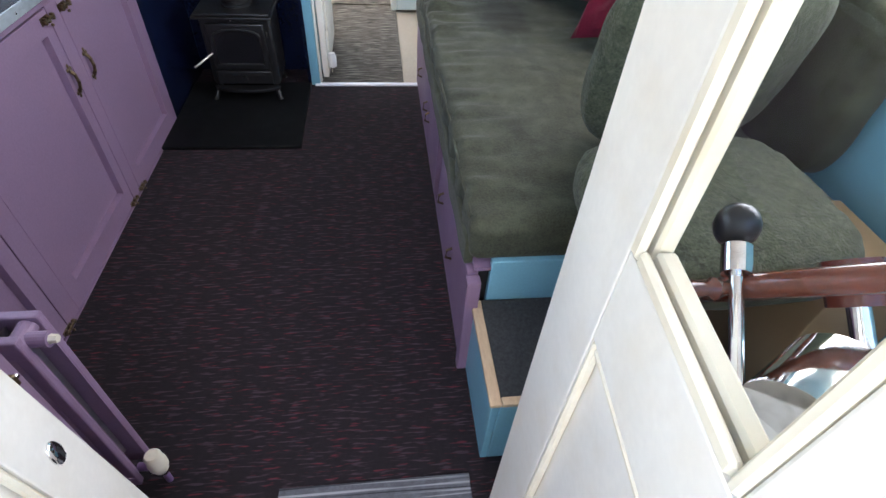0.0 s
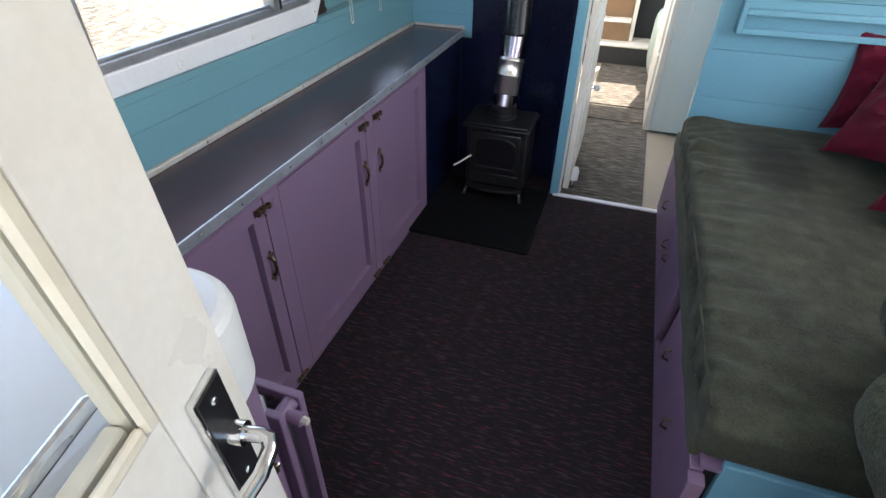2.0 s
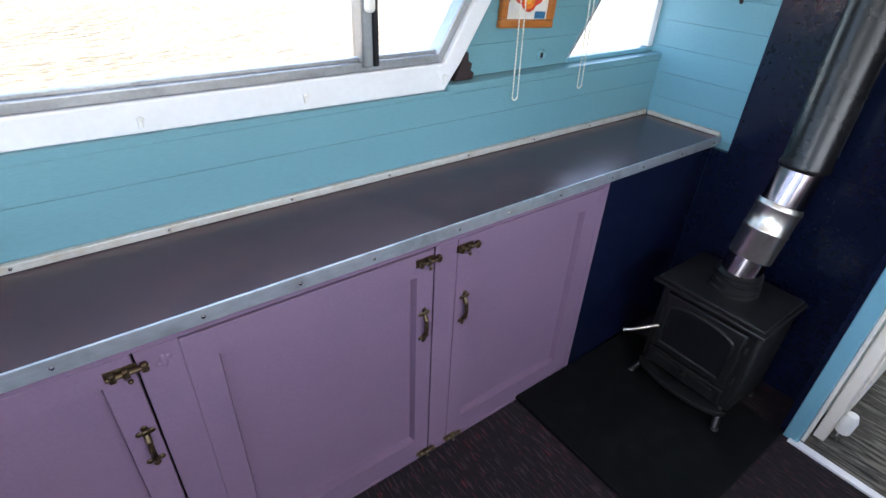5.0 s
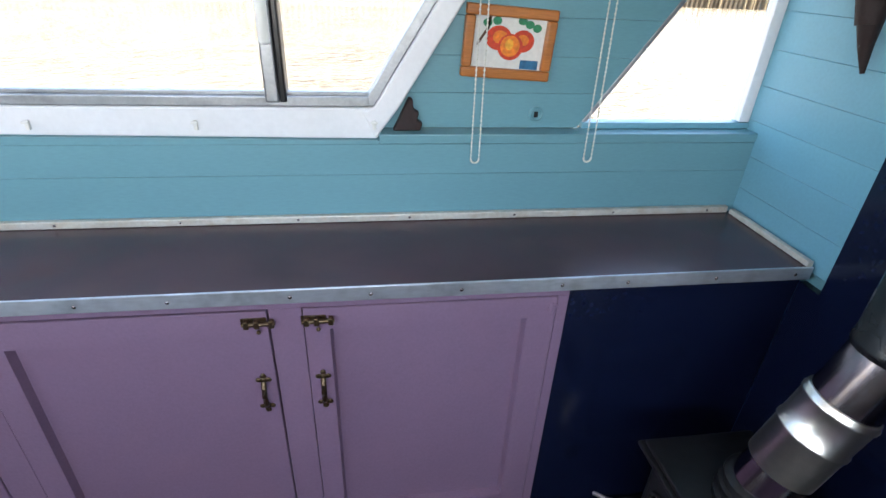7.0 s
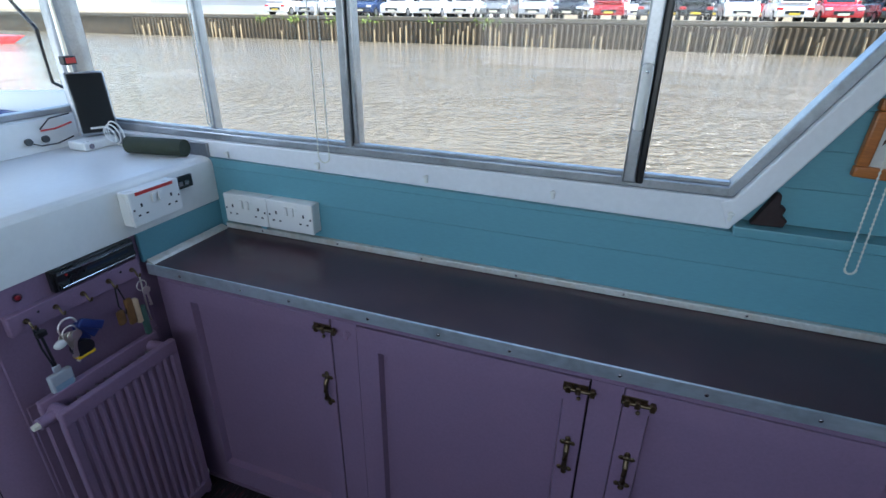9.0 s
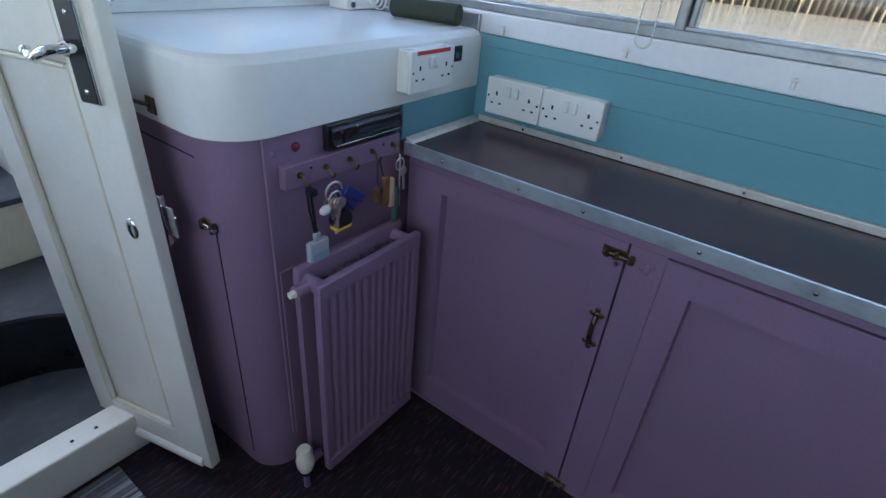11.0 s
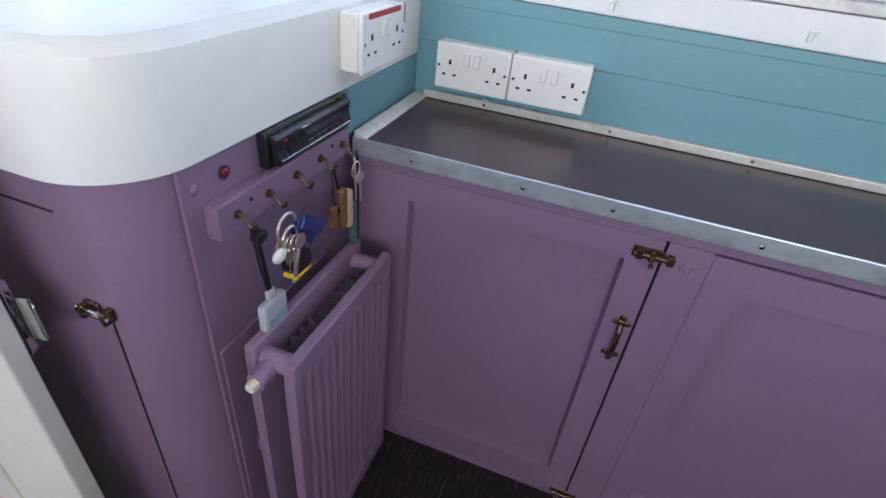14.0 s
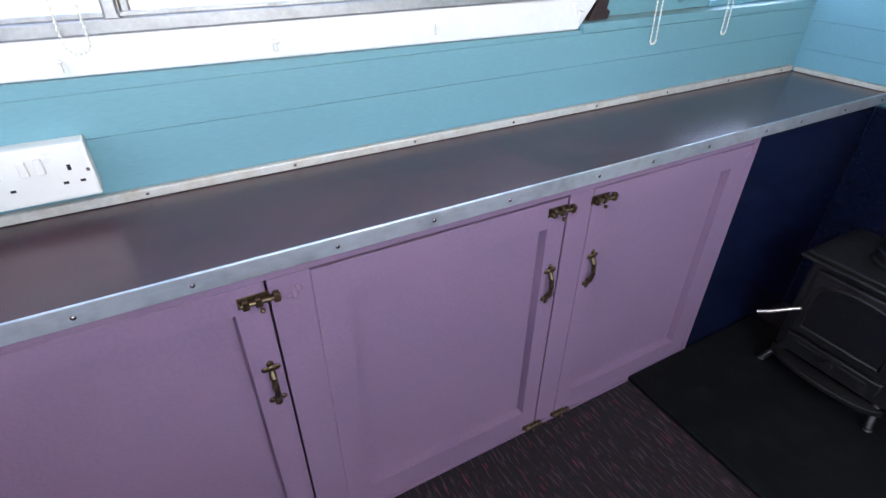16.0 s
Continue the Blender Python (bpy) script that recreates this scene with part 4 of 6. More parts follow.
part("fob", box(0.060, 0.076, 0.032, 0.046, 0.590, 0.675, 0.006), mat("green_fob", (0.05, 0.10, 0.08), 0.5), fobs, "flat green fob")
part("chain", tube([(0.047, 0.030, 0.745), (0.050, 0.034, 0.71), (0.052, 0.036, 0.66), (0.050, 0.036, 0.62)], 0.0022, 6), STEEL, fobs)
part("key_ring", ring((0.052, 0.036, 0.722), 0.013, 0.0014, "y"), STEEL, fobs)
key(0.046, 0.040, 0.706, 0.1, fobs, 0.045)

# ---- radiator ----
rad = base("radiator", (0.2, 0.065, 0.0), "purple painted double-panel radiator with a white thermostat valve", "radiator")
RX0, RX1, RZ0, RZ1 = 0.052, 0.345, 0.055, 0.582


def ribbed(y_face, y_back, sign):
    pts, n = [], 12
    w = (RX1 - RX0 - 0.03) / n
    pts.append((RX0, y_face - sign * 0.003))
    for i in range(n):
        x = RX0 + 0.015 + i * w
        pts += [(x + w * 0.06, y_face - sign * 0.003), (x + w * 0.26, y_face - sign * 0.010), (x + w * 0.60, y_face - sign * 0.010), (x + w * 0.80, y_face - sign * 0.003)]
    pts += [(RX1, y_face - sign * 0.003), (RX1, y_back), (RX0, y_back)]
    return prism(pts, "z", RZ0 + 0.035, RZ1 - 0.035)


for yf, yb, s, dz in ((0.106, 0.088, 1, 0.0), (0.030, 0.047, -1, 0.010)):
    panel = part("panel", ribbed(yf, yb, s), PURPLE, rad)
    lo, hi = min(yf, yb), max(yf, yb)
    part("top_roll", box(RX0, RX1, lo, hi, RZ1 - 0.036, RZ1 + dz, 0.004), PURPLE, panel)
    part("bottom_roll", box(RX0, RX1, lo, hi, RZ0, RZ0 + 0.036, 0.004), PURPLE, panel)
    part("side_roll", box(RX1 - 0.006, RX1 + 0.001, lo, hi - 0.001, RZ0 + 0.002, RZ1 - 0.002, 0.004), PURPLE, panel)
zig = []
for i in range(22):
    x = RX0 + 0.03 + i * (RX1 - RX0 - 0.06) / 21
    zig.append((x, 0.0866 if i % 2 else 0.056))
bm = bmesh.new()
lower = [bm.verts.new((x, y, RZ0 + 0.06)) for x, y in zig]
upper = [bm.verts.new((x, y, RZ1 - 0.016)) for x, y in zig]
for i in range(21):
    bm.faces.new((lower[i], lower[i + 1], upper[i + 1], upper[i]))
bmesh.ops.solidify(bm, geom=list(bm.faces), thickness=0.0012)
part("convector_fin", bm, mat("grey_fin", (0.30, 0.25, 0.29), 0.5, 0.4), rad, "grey zigzag convector fins")
for x in (RX0 + 0.025, RX1 - 0.02):
    part("manifold", rod((x, 0.040, RZ1 - 0.020), (x, 0.098, RZ1 - 0.020), 0.0155, seg=16), PURPLE, rad)
part("air_valve", rod((RX1 - 0.01, 0.062, RZ1 - 0.022), (RX1 + 0.022, 0.062, RZ1 - 0.022), 0.0135, seg=16), PURPLE, rad)
part("valve_nut", rod((RX1 + 0.0222, 0.062, RZ1 - 0.022), (RX1 + 0.034, 0.062, RZ1 - 0.022), 0.0085, 0.007, seg=6), CREAM, rad, "cream air-bleed nut")
part("tail", rod((RX1 - 0.01, 0.062, 0.078), (RX1 + 0.034, 0.062, 0.078), 0.010, seg=12), PIPE, rad)
tv = part("thermostat_valve", lathe([(0.0, 0.0), (0.015, 0.0), (0.016, 0.012), (0.020, 0.016), (0.021, 0.034), (0.018, 0.038), (0.0185, 0.062), (0.014, 0.071), (0.0, 0.072)], (RX1 + 0.034, 0.062, 0.062), 24), CREAM, rad, "cream thermostatic valve head")
part("pipe", rod((RX1 + 0.034, 0.062, -0.002), (RX1 + 0.034, 0.062, 0.061), 0.0075, seg=12), PIPE, rad)
part("valve_body", rod((RX1 + 0.034, 0.062, 0.045), (RX1 + 0.034, 0.062, 0.0615), 0.011, seg=8), CHROME, rad)
part("lockshield", box(RX0 - 0.028, RX0 + 0.002, 0.050, 0.074, 0.066, 0.090, 0.006), PLASTIC, rad, "white lockshield cap")
for x in (0.11, 0.29):
    part("bracket", box(x, x + 0.02, -0.0083, 0.022, 0.30, 0.33), PURPLE, rad)
part("pipe", rod((RX0 - 0.016, 0.062, -0.002), (RX0 - 0.016, 0.062, 0.067), 0.0075, seg=12), PIPE, rad)

# ---- things on the dash ----
speaker = base("router_box", (-0.245, -0.385, 0.968), "tall black-fronted grey box standing on the dash", "electronics box")
tm = Matrix.Translation((-0.262, -0.405, 0.9935)) @ Matrix.Rotation(radians(-28), 4, "Z") @ Matrix.Rotation(radians(8), 4, "X")
part("case", box(-0.050, 0.050, -0.034, 0.022, 0.0, 0.180, 0.006), ALUW, speaker, turn=tm)
part("front", box(-0.045, 0.045, 0.0222, 0.026, 0.008, 0.175, 0.004), BLACKP, speaker, "glossy black front", turn=tm)
part("strip", box(-0.022, 0.022, 0.0261, 0.0268, 0.018, 0.024), PLASTIC, speaker, turn=tm)
blk = base("adaptor_block", (-0.22, -0.375, 0.968), "white mains adaptor block on the dash", "adaptor")
part("block", box(-0.275, -0.165, -0.415, -0.345, 0.9675, 0.993, 0.005), PLASTIC, blk)
part("outlet", rod((-0.185, -0.3452, 0.98), (-0.185, -0.3425, 0.98), 0.007, seg=14), DIMSTEEL, blk)
volt = base("voltmeter", (-0.272, -0.475, 1.2), "small red-lit digital voltmeter on the pillar", "voltmeter")
part("case", box(-0.292, -0.255, -0.484, -0.460, 1.19, 1.215, 0.003), BLACKP, volt)
part("display", box(-0.288, -0.259, -0.4598, -0.4590, 1.195, 1.210), REDP, volt)
roll = solid("cloth_roll", rod((-0.205, -0.22, 0.992), (-0.235, -0.045, 0.992), 0.0235, seg=22), OLIVE, "rolled olive cloth on the dash", "cloth roll")
coil = base("charger_cable", (-0.245, -0.31, 0.968), "coiled white charging cable on the dash", "cable")
for k in range(3):
    part("loop", tube([(-0.255 + 0.010 * k + 0.005 * math.sin(a), -0.325 + 0.030 * math.cos(a) * (1 - 0.15 * k), 1.005 + 0.036 * math.sin(a) * (1 - 0.2 * k)) for a in [i * 0.33 for i in range(19)]], 0.0022, 6, closed=True), PLASTIC, coil)
wires = base("loose_wires", (-0.1, -0.47, 0.97), "loose red and black wires from the dash upstand", "cable")
part("wire", tube([(-0.10, -0.482, 0.995), (-0.12, -0.455, 0.985), (-0.16, -0.445, 0.985), (-0.20, -0.43, 1.0)], 0.002, 6), BLACKP, wires)
part("wire", tube([(-0.145, -0.482, 1.02), (-0.17, -0.455, 1.025), (-0.205, -0.43, 1.04)], 0.0025, 6), REDP, wires)
part("wire", tube([(-0.145, -0.482, 1.025), (-0.16, -0.455, 1.055), (-0.205, -0.43, 1.065)], 0.002, 6), BLACKP, wires)
for x in (-0.10, -0.147):
    part("grommet", rod((x, -0.486, 0.995), (x, -0.470, 0.998), 0.010, seg=14), BLACKP, wires)
hook = base("door_hook", (0.43, -0.16, 0.85), "small dark brass door hook on the dash side", "hook")
part("plate", box(0.4305, 0.434, -0.215, -0.185, 0.845, 0.875, 0.002), BRASS, hook)
part("arm", tube([(0.434, -0.20, 0.86), (0.442, -0.22, 0.862), (0.442, -0.26, 0.858), (0.442, -0.285, 0.868)], 0.0035, 8), BRASS, hook)

# ---- pictures, cords, lock on the port side ----
def picture(y0, z0, w, h, tilt, motif):
    pic = base("framed_picture", (-0.325, y0, z0), "small pine-framed fruit painting on the turquoise boards" if motif else "pine-framed picture on the turquoise boards", "picture")
    m = Matrix.Translation((-0.3265, y0, z0)) @ Matrix.Rotation(radians(tilt), 4, "X")
    b = 0.021
    for ya, yb, za, zb in ((0, w, 0, b), (0, w, h - b, h), (0, b, b + 0.0003, h - b - 0.0003), (w - b, w, b + 0.0003, h - b - 0.0003)):
        part("frame_bar", box(0.0, 0.018, ya, yb, za, zb, 0.004), PINE, pic, turn=m)
    canvas = part("canvas", box(0.0, 0.006, b, w - b, b, h - b), mat("painted_white_paper", (0.72, 0.71, 0.68), 0.6, bump=0.03), pic, "white painted paper", turn=m)
    if motif:
        def disc(cy, cz, r, material, sx=1.0):
            part("painted_shape", rod((0.0061, 0, 0), (0.0066, 0, 0), r, seg=22), material, canvas, turn=m @ Matrix.Translation((0, cy, cz)) @ Matrix.Diagonal((1, sx, 1, 1)))
        orange, redo, green, teal, yel = (mat(n, c, 0.6, vary=0.3, coarse=60, bump=0.03) for n, c in (("orange_paint", (0.75, 0.20, 0.02)), ("red_paint", (0.62, 0.05, 0.02)), ("green_paint", (0.02, 0.22, 0.10)), ("teal_paint", (0.02, 0.14, 0.28)), ("yellow_paint", (0.80, 0.38, 0.04))))
        for k, (cy, cz, r, material, sx) in enumerate(((0.075, 0.080, 0.024, redo, 1.15), (0.128, 0.077, 0.022, redo, 1.1), (0.078, 0.082, 0.013, orange, 1.2), (0.127, 0.079, 0.011, orange, 1.2), (0.102, 0.064, 0.026, redo, 1.05), (0.101, 0.066, 0.021, orange, 1.0), (0.099, 0.069, 0.011, yel, 0.8))):
            part("painted_shape", rod((0.0061, 0, 0), (0.0066 + 0.0003 * k, 0, 0), r, seg=22), material, canvas, turn=m @ Matrix.Translation((0, cy, cz)) @ Matrix.Diagonal((1, sx, 1, 1)))
        for cy, cz in ((0.048, 0.108), (0.068, 0.113), (0.122, 0.116), (0.138, 0.110), (0.155, 0.104)):
            disc(cy, cz, 0.008, green, 1.2)
        part("painted_shape", box(0.0061, 0.0066, 0.128, 0.168, 0.022, 0.040), teal, canvas, turn=m)
        part("painted_shape", prism([(0.030, 0.06), (0.052, 0.095), (0.056, 0.12), (0.050, 0.12), (0.046, 0.096), (0.030, 0.07)], "x", 0.0061, 0.0066), mat("brown_paint", (0.10, 0.04, 0.02), 0.6), canvas, turn=m)
    return pic


picture(1.508, 1.068, 0.195, 0.142, -3.0, True)
picture(1.60, 1.29, 0.26, 0.2, -1.0, False)
lk = base("panel_lock", (-0.326, 1.69, 0.985), "small round painted cabinet lock in the boards", "lock")
part("rose", lathe([(0, 0), (0.017, 0), (0.017, 0.004), (0.013, 0.008), (0.009, 0.004), (0, 0.004)], (0, 0, 0), 22), TURQ, lk, turn=Matrix.Translation((-0.3275, 1.69, 0.985)) @ Matrix.Rotation(radians(90), 4, "Y"))
part("keyhole", box(-0.3234, -0.3222, 1.685, 1.694, 0.978, 0.991), DARK, lk)
scrap = solid("dark_scrap", prism([(1.365, 0.952), (1.425, 0.952), (1.43, 0.968), (1.418, 0.975), (1.422, 0.992), (1.410, 0.998), (1.408, 1.02), (1.40, 1.022), (1.372, 0.965)], "x", -0.327, -0.305, 0.003), RUST, "dark torn leather scrap behind the window board", "scrap")


def cord(x, y, z0, spread, lean):
    c = base("pull_chain", (x, y, z0), "white beaded blind cord hanging in a loop", "blind cord", group="beaded blind cords")
    left = [(x + lean * f, y - spread * (1 - 0.25 * f), z0 + spread + f * 0.82) for f in [1 - i / 11 for i in range(12)]]
    bow = [(x, y - spread * math.cos(a), z0 + spread - spread * math.sin(a)) for a in [math.pi * k / 8 for k in range(1, 8)]]
    right = [(x + lean * f, y + spread * (1 - 0.25 * f), z0 + spread + f * 0.82) for f in [i / 11 for i in range(12)]]
    pts = left + bow + right
    bm = tube(pts, 0.0011, 5)
    part("string", bm, BEAD, c)
    beads = bmesh.new()
    for a, b in zip(pts, pts[1:]):
        a, b = Vector(a), Vector(b)
        n = max(1, int((b - a).length / 0.0085))
        for k in range(n):
            bmesh.ops.create_icosphere(beads, subdivisions=1, radius=0.0027, matrix=Matrix.Translation(a.lerp(b, k / n)))
    part("bead_string", beads, BEAD, c)


cord(-0.262, 1.542, 0.893, 0.009, -0.03)
cord(-0.262, 1.803, 0.893, 0.009, -0.03)
cord(-0.275, 0.378, 0.985, 0.016, -0.015)
cord(-0.285, 0.012, 1.05, 0.008, -0.005)
bm = rod((-0.064, 2.212, 1.128), (-0.074, 2.205, 1.175), 0.004, 0.012, 10)
rod((-0.074, 2.205, 1.175), (-0.080, 2.200, 1.215), 0.012, 0.020, 10, bm)
rod((-0.080, 2.200, 1.210), (-0.090, 2.196, 1.255), 0.021, 0.027, 10, bm)
rod((-0.090, 2.196, 1.250), (-0.085, 2.198, 1.330), 0.026, 0.030, 10, bm)
for v in bm.verts:
    v.co += Vector((noise.noise(v.co * 40), 0.4 * noise.noise(v.co * 37), noise.noise(v.co * 33))) * 0.004
solid("wall_ornament", bm, RUST, "dark carved pointed ornament hanging on the blue bulkhead", "ornament")

# ---- stove ----
solid("hearth", box(-0.016, 0.556, 1.455, 2.05, 0.0, 0.016, 0.004), HEARTH, "black slab hearth under the stove", "hearth")
stove = base("wood_stove", (0.27, 1.99, 0.016), "small black cast-iron wood-burning stove with glazed door", "stove")
SX0, SX1, SY0, SY1 = 0.125, 0.43, 1.90, 2.12
part("body", box(SX0, SX1, SY0, SY1, 0.075, 0.386, 0.01), IRON, stove)
tp = part("top_plate", box(SX0 - 0.02, SX1 + 0.012, SY0 - 0.035, SY1 + 0.012, 0.3865, 0.398, 0.004), IRON, stove)
part("top_lip", box(SX0 - 0.010, SX1 + 0.002, SY0 - 0.025, SY1 + 0.002, 0.3985, 0.410, 0.004), IRON, tp)
dr = part("door", box(SX0 + 0.025, SX1 - 0.03, SY0 - 0.016, SY0 - 0.0005, 0.155, 0.365, 0.008), IRON, stove)
ap = [(SX0 + 0.05, 0.185)] + [(SX0 + 0.05, 0.31)] + [(0.275 + 0.10 * math.cos(radians(a)), 0.31 + 0.032 * math.sin(radians(a))) for a in range(180, -1, -20)] + [(SX1 - 0.055, 0.185)]
part("door_glass", prism(ap, "y", SY0 - 0.0195, SY0 - 0.0165), mat("sooty_glass", (0.01, 0.01, 0.012), 0.12, vary=0.2, bump=0.0), dr, "sooty black glass")
part("door_rim", tube([(x, SY0 - 0.018, zz) for x, zz in ap], 0.005, 8, closed=True), IRON, dr)
ad = part("ash_door", box(SX0 + 0.025, SX1 - 0.03, SY0 - 0.014, SY0 - 0.0005, 0.085, 0.148, 0.006), IRON, stove)
part("air_knob", rod((0.275, SY0 - 0.03, 0.115), (0.275, SY0 - 0.0145, 0.115), 0.014, seg=16), IRON, ad)
for x in (0.215, 0.335):
    part("rib", box(x - 0.035, x + 0.035, SY0 - 0.018, SY0 - 0.0145, 0.126, 0.132, 0.001, 1), IRON, ad)
lip = [(SX0 + 0.0, SY0), (SX1, SY0)] + [(0.2775 + 0.152 * math.cos(radians(a)), SY0 - 0.055 * math.sin(radians(a))) for a in range(0, 181, 15)]
part("ash_lip", prism(lip[2:], "z", 0.058, 0.074, 0.003), IRON, stove)
part("handle", tube([(SX0 + 0.032, SY0 - 0.012, 0.232), (SX0 + 0.020, SY0 - 0.035, 0.230), (SX0 - 0.012, SY0 - 0.075, 0.214), (SX0 - 0.038, SY0 - 0.09, 0.200)], 0.005, 8), STEEL, stove, "bright steel door handle")
for zz in (0.20, 0.32):
    part("hinge", rod((SX1 - 0.025, SY0 - 0.012, zz - 0.014), (SX1 - 0.025, SY0 - 0.012, zz + 0.014), 0.007, seg=10), IRON, stove)
part("rivet", ball((0.262, SY0 - 0.0005, 0.374), 0.004, seg=8), STEEL, stove)
for x, y, dx, dy in ((SX0 + 0.03, SY0 + 0.02, -0.03, -0.05), (SX1 - 0.03, SY0 + 0.02, 0.025, -0.05), (SX0 + 0.03, SY1 - 0.03, -0.02, 0.015), (SX1 - 0.03, SY1 - 0.03, 0.02, 0.015)):
    leg = tube([(x, y, 0.078), (x + dx * 0.45, y + dy * 0.45, 0.062), (x + dx * 0.8, y + dy * 0.8, 0.035), (x + dx, y + dy, 0.017)], 0.010, 10)
    ball((x + dx, y + dy, 0.022), 0.013, 1, 1, 0.45, 10, leg)
    part("leg", leg, IRON, stove)
FXC, FYC = 0.276, 2.005
flue = base("stove_flue", (FXC, FYC, 0.41), "stove flue with a leaning bright steel sleeve under a black pipe", "flue pipe")
part("collar", lathe([(0.0, 0.0), (0.070, 0.0), (0.070, 0.010), (0.062, 0.014), (0.062, 0.024), (0.067, 0.027), (0.067, 0.036), (0.060, 0.039), (0.060, 0.048), (0.064, 0.051), (0.064, 0.060), (0.056, 0.066), (0.0, 0.066)], (FXC, FYC, 0.4105)), IRON, flue)
lean = Matrix.Translation((FXC, FYC, 0.462)) @ Vector((0.04, 0.31, 1.0)).to_track_quat("Z", "Y").to_matrix().to_4x4()
part("lower_pipe", lathe([(0.0, 0.0), (0.0535, 0.0), (0.0535, 0.055), (0.0, 0.055)], (0, 0, 0)), DIMSTEEL, flue, "heat-stained steel pipe", turn=lean)
part("sleeve", lathe([(0.0, 0.0), (0.057, 0.0), (0.0585, 0.002), (0.0585, 0.082), (0.061, 0.085), (0.061, 0.090), (0.0585, 0.093), (0.0585, 0.150), (0.061, 0.153), (0.061, 0.158), (0.0585, 0.161), (0.0585, 0.166), (0.057, 0.168), (0.0, 0.168)], (0, 0, 0.0555), 48), STEEL, flue, "bright stainless sleeve", turn=lean)
part("mid_pipe", lathe([(0.0, 0.0), (0.0545, 0.0), (0.0545, 0.125), (0.0, 0.125)], (0, 0, 0.224), 40), DIMSTEEL, flue, "heat-stained steel pipe end", turn=lean)
part("upper_pipe", lathe([(0.0, 0.0), (0.060, 0.0), (0.0625, 0.004), (0.0625, 0.016), (0.060, 0.020), (0.060, 1.08), (0.0, 1.08)], (FXC + 0.013, FYC + 0.103, 0.775), 36), FLUE, flue, "black enamelled pipe")

# ---- settee on the starboard side ----
BX = 1.10
set_ = base("settee_locker", (1.5, 1.2, 0), "purple painted settee base with drawer fronts", "settee base")
# Solid block coloured near-black so the slits between the fronts look shaded.
part("carcass", box(BX + 0.024, 2.045, 0.365, 2.045, 0.0, 0.372), DARK, set_, "near-black core, coloured as the shade inside the settee base")
part("top_board", box(BX + 0.012, 2.045, 0.345, 2.047, 0.3725, 0.385), PURPLE, set_)
part("end_post", box(BX - 0.008, BX + 0.026, 0.312, 0.343, 0.0, 0.362, 0.003), PURPLE, set_)
part("plinth", box(BX + 0.002, BX + 0.023, 0.344, 2.045, 0.0, 0.03), PURPLE, set_)


def front(y0a, y0b, y1a, y1b, knobs):
    f = part("drawer_front", prism([(y0a, 0.031), (y1a, 0.031), (y1b, 0.366), (y0b, 0.366)], "x", BX - 0.004, BX + 0.0235, 0.003), PURPLE, set_)
    for ky, kz in knobs:
        k = part("knob", tube([(BX - 0.004, ky, kz + 0.022), (BX - 0.020, ky, kz + 0.014), (BX - 0.022, ky, kz - 0.014), (BX - 0.004, ky, kz - 0.022)], 0.004, 8), BRASS, f, "aged brass pull")


front(0.346, 0.346, 0.995, 0.885, [(0.575, 0.205), (0.81, 0.225)])
front(1.075, 1.0, 1.382, 1.382, [(1.34, 0.215)])
front(1.386, 1.386, 2.043, 2.043, [(1.43, 0.215), (1.73, 0.22)])
seat = base("seat_cushion", (1.5, 1.2, 0.386), "long rumpled green velour settee cushion", "cushion")
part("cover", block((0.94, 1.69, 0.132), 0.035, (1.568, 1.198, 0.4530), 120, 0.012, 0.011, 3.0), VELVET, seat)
part("skirt", block((0.03, 1.66, 0.085), 0.012, (1.102, 1.205, 0.405), 30, 0.0, 0.004, 6.0), VELVET, seat)
piping = [(1.101 + 0.002 * math.sin(y * 17), y, 0.496 + 0.003 * math.sin(y * 21)) for y in [0.40 + i * 0.032 for i in range(50)]]
part("piping", tube(piping, 0.0042, 6), VELVET, seat)
def pillow(corner, along, up, size, fat, seed, n=22):
    """A soft square cushion with drawn-out corners, standing on the edge that runs along from corner."""
    u, v = Vector(along).normalized(), Vector(up)
    v = (v - u * v.dot(u)).normalized()
    w = u.cross(v)
    mid = Vector(corner) + (u + v) * size * 0.5
    made = bmesh.new()
    rows = {}
    for face in (-1, 1):
        for a in range(n + 1):
            for b in range(n + 1):
                p, q = 2 * a / n - 1, 2 * b / n - 1
                rim = a in (0, n) or b in (0, n)
                if rim and face == 1:
                    rows[face, a, b] = rows[-1, a, b]
                    continue
                x = p * (1 - 0.13 * (1 - q * q))
                y = q * (1 - 0.13 * (1 - p * p))
                puff = ((1 - p * p) * (1 - q * q)) ** 0.42
                crumple = noise.noise(Vector((p * 2.4 + seed, q * 2.4, face))) * 0.030 + noise.noise(Vector((p * 6 + seed, q * 6, face * 2))) * 0.016
                at = mid + (u * x + v * y) * size * 0.5 + w * (face * fat * 0.5 * puff + crumple * (0.35 + puff))
                rows[face, a, b] = made.verts.new(at)
    for face in (-1, 1):
        for a in range(n):
            for b in range(n):
                made.faces.new((rows[face, a, b], rows[face, a + 1, b], rows[face, a + 1, b + 1], rows[face, a, b + 1]))
    bmesh.ops.recalc_face_normals(made, faces=list(made.faces))
    return made


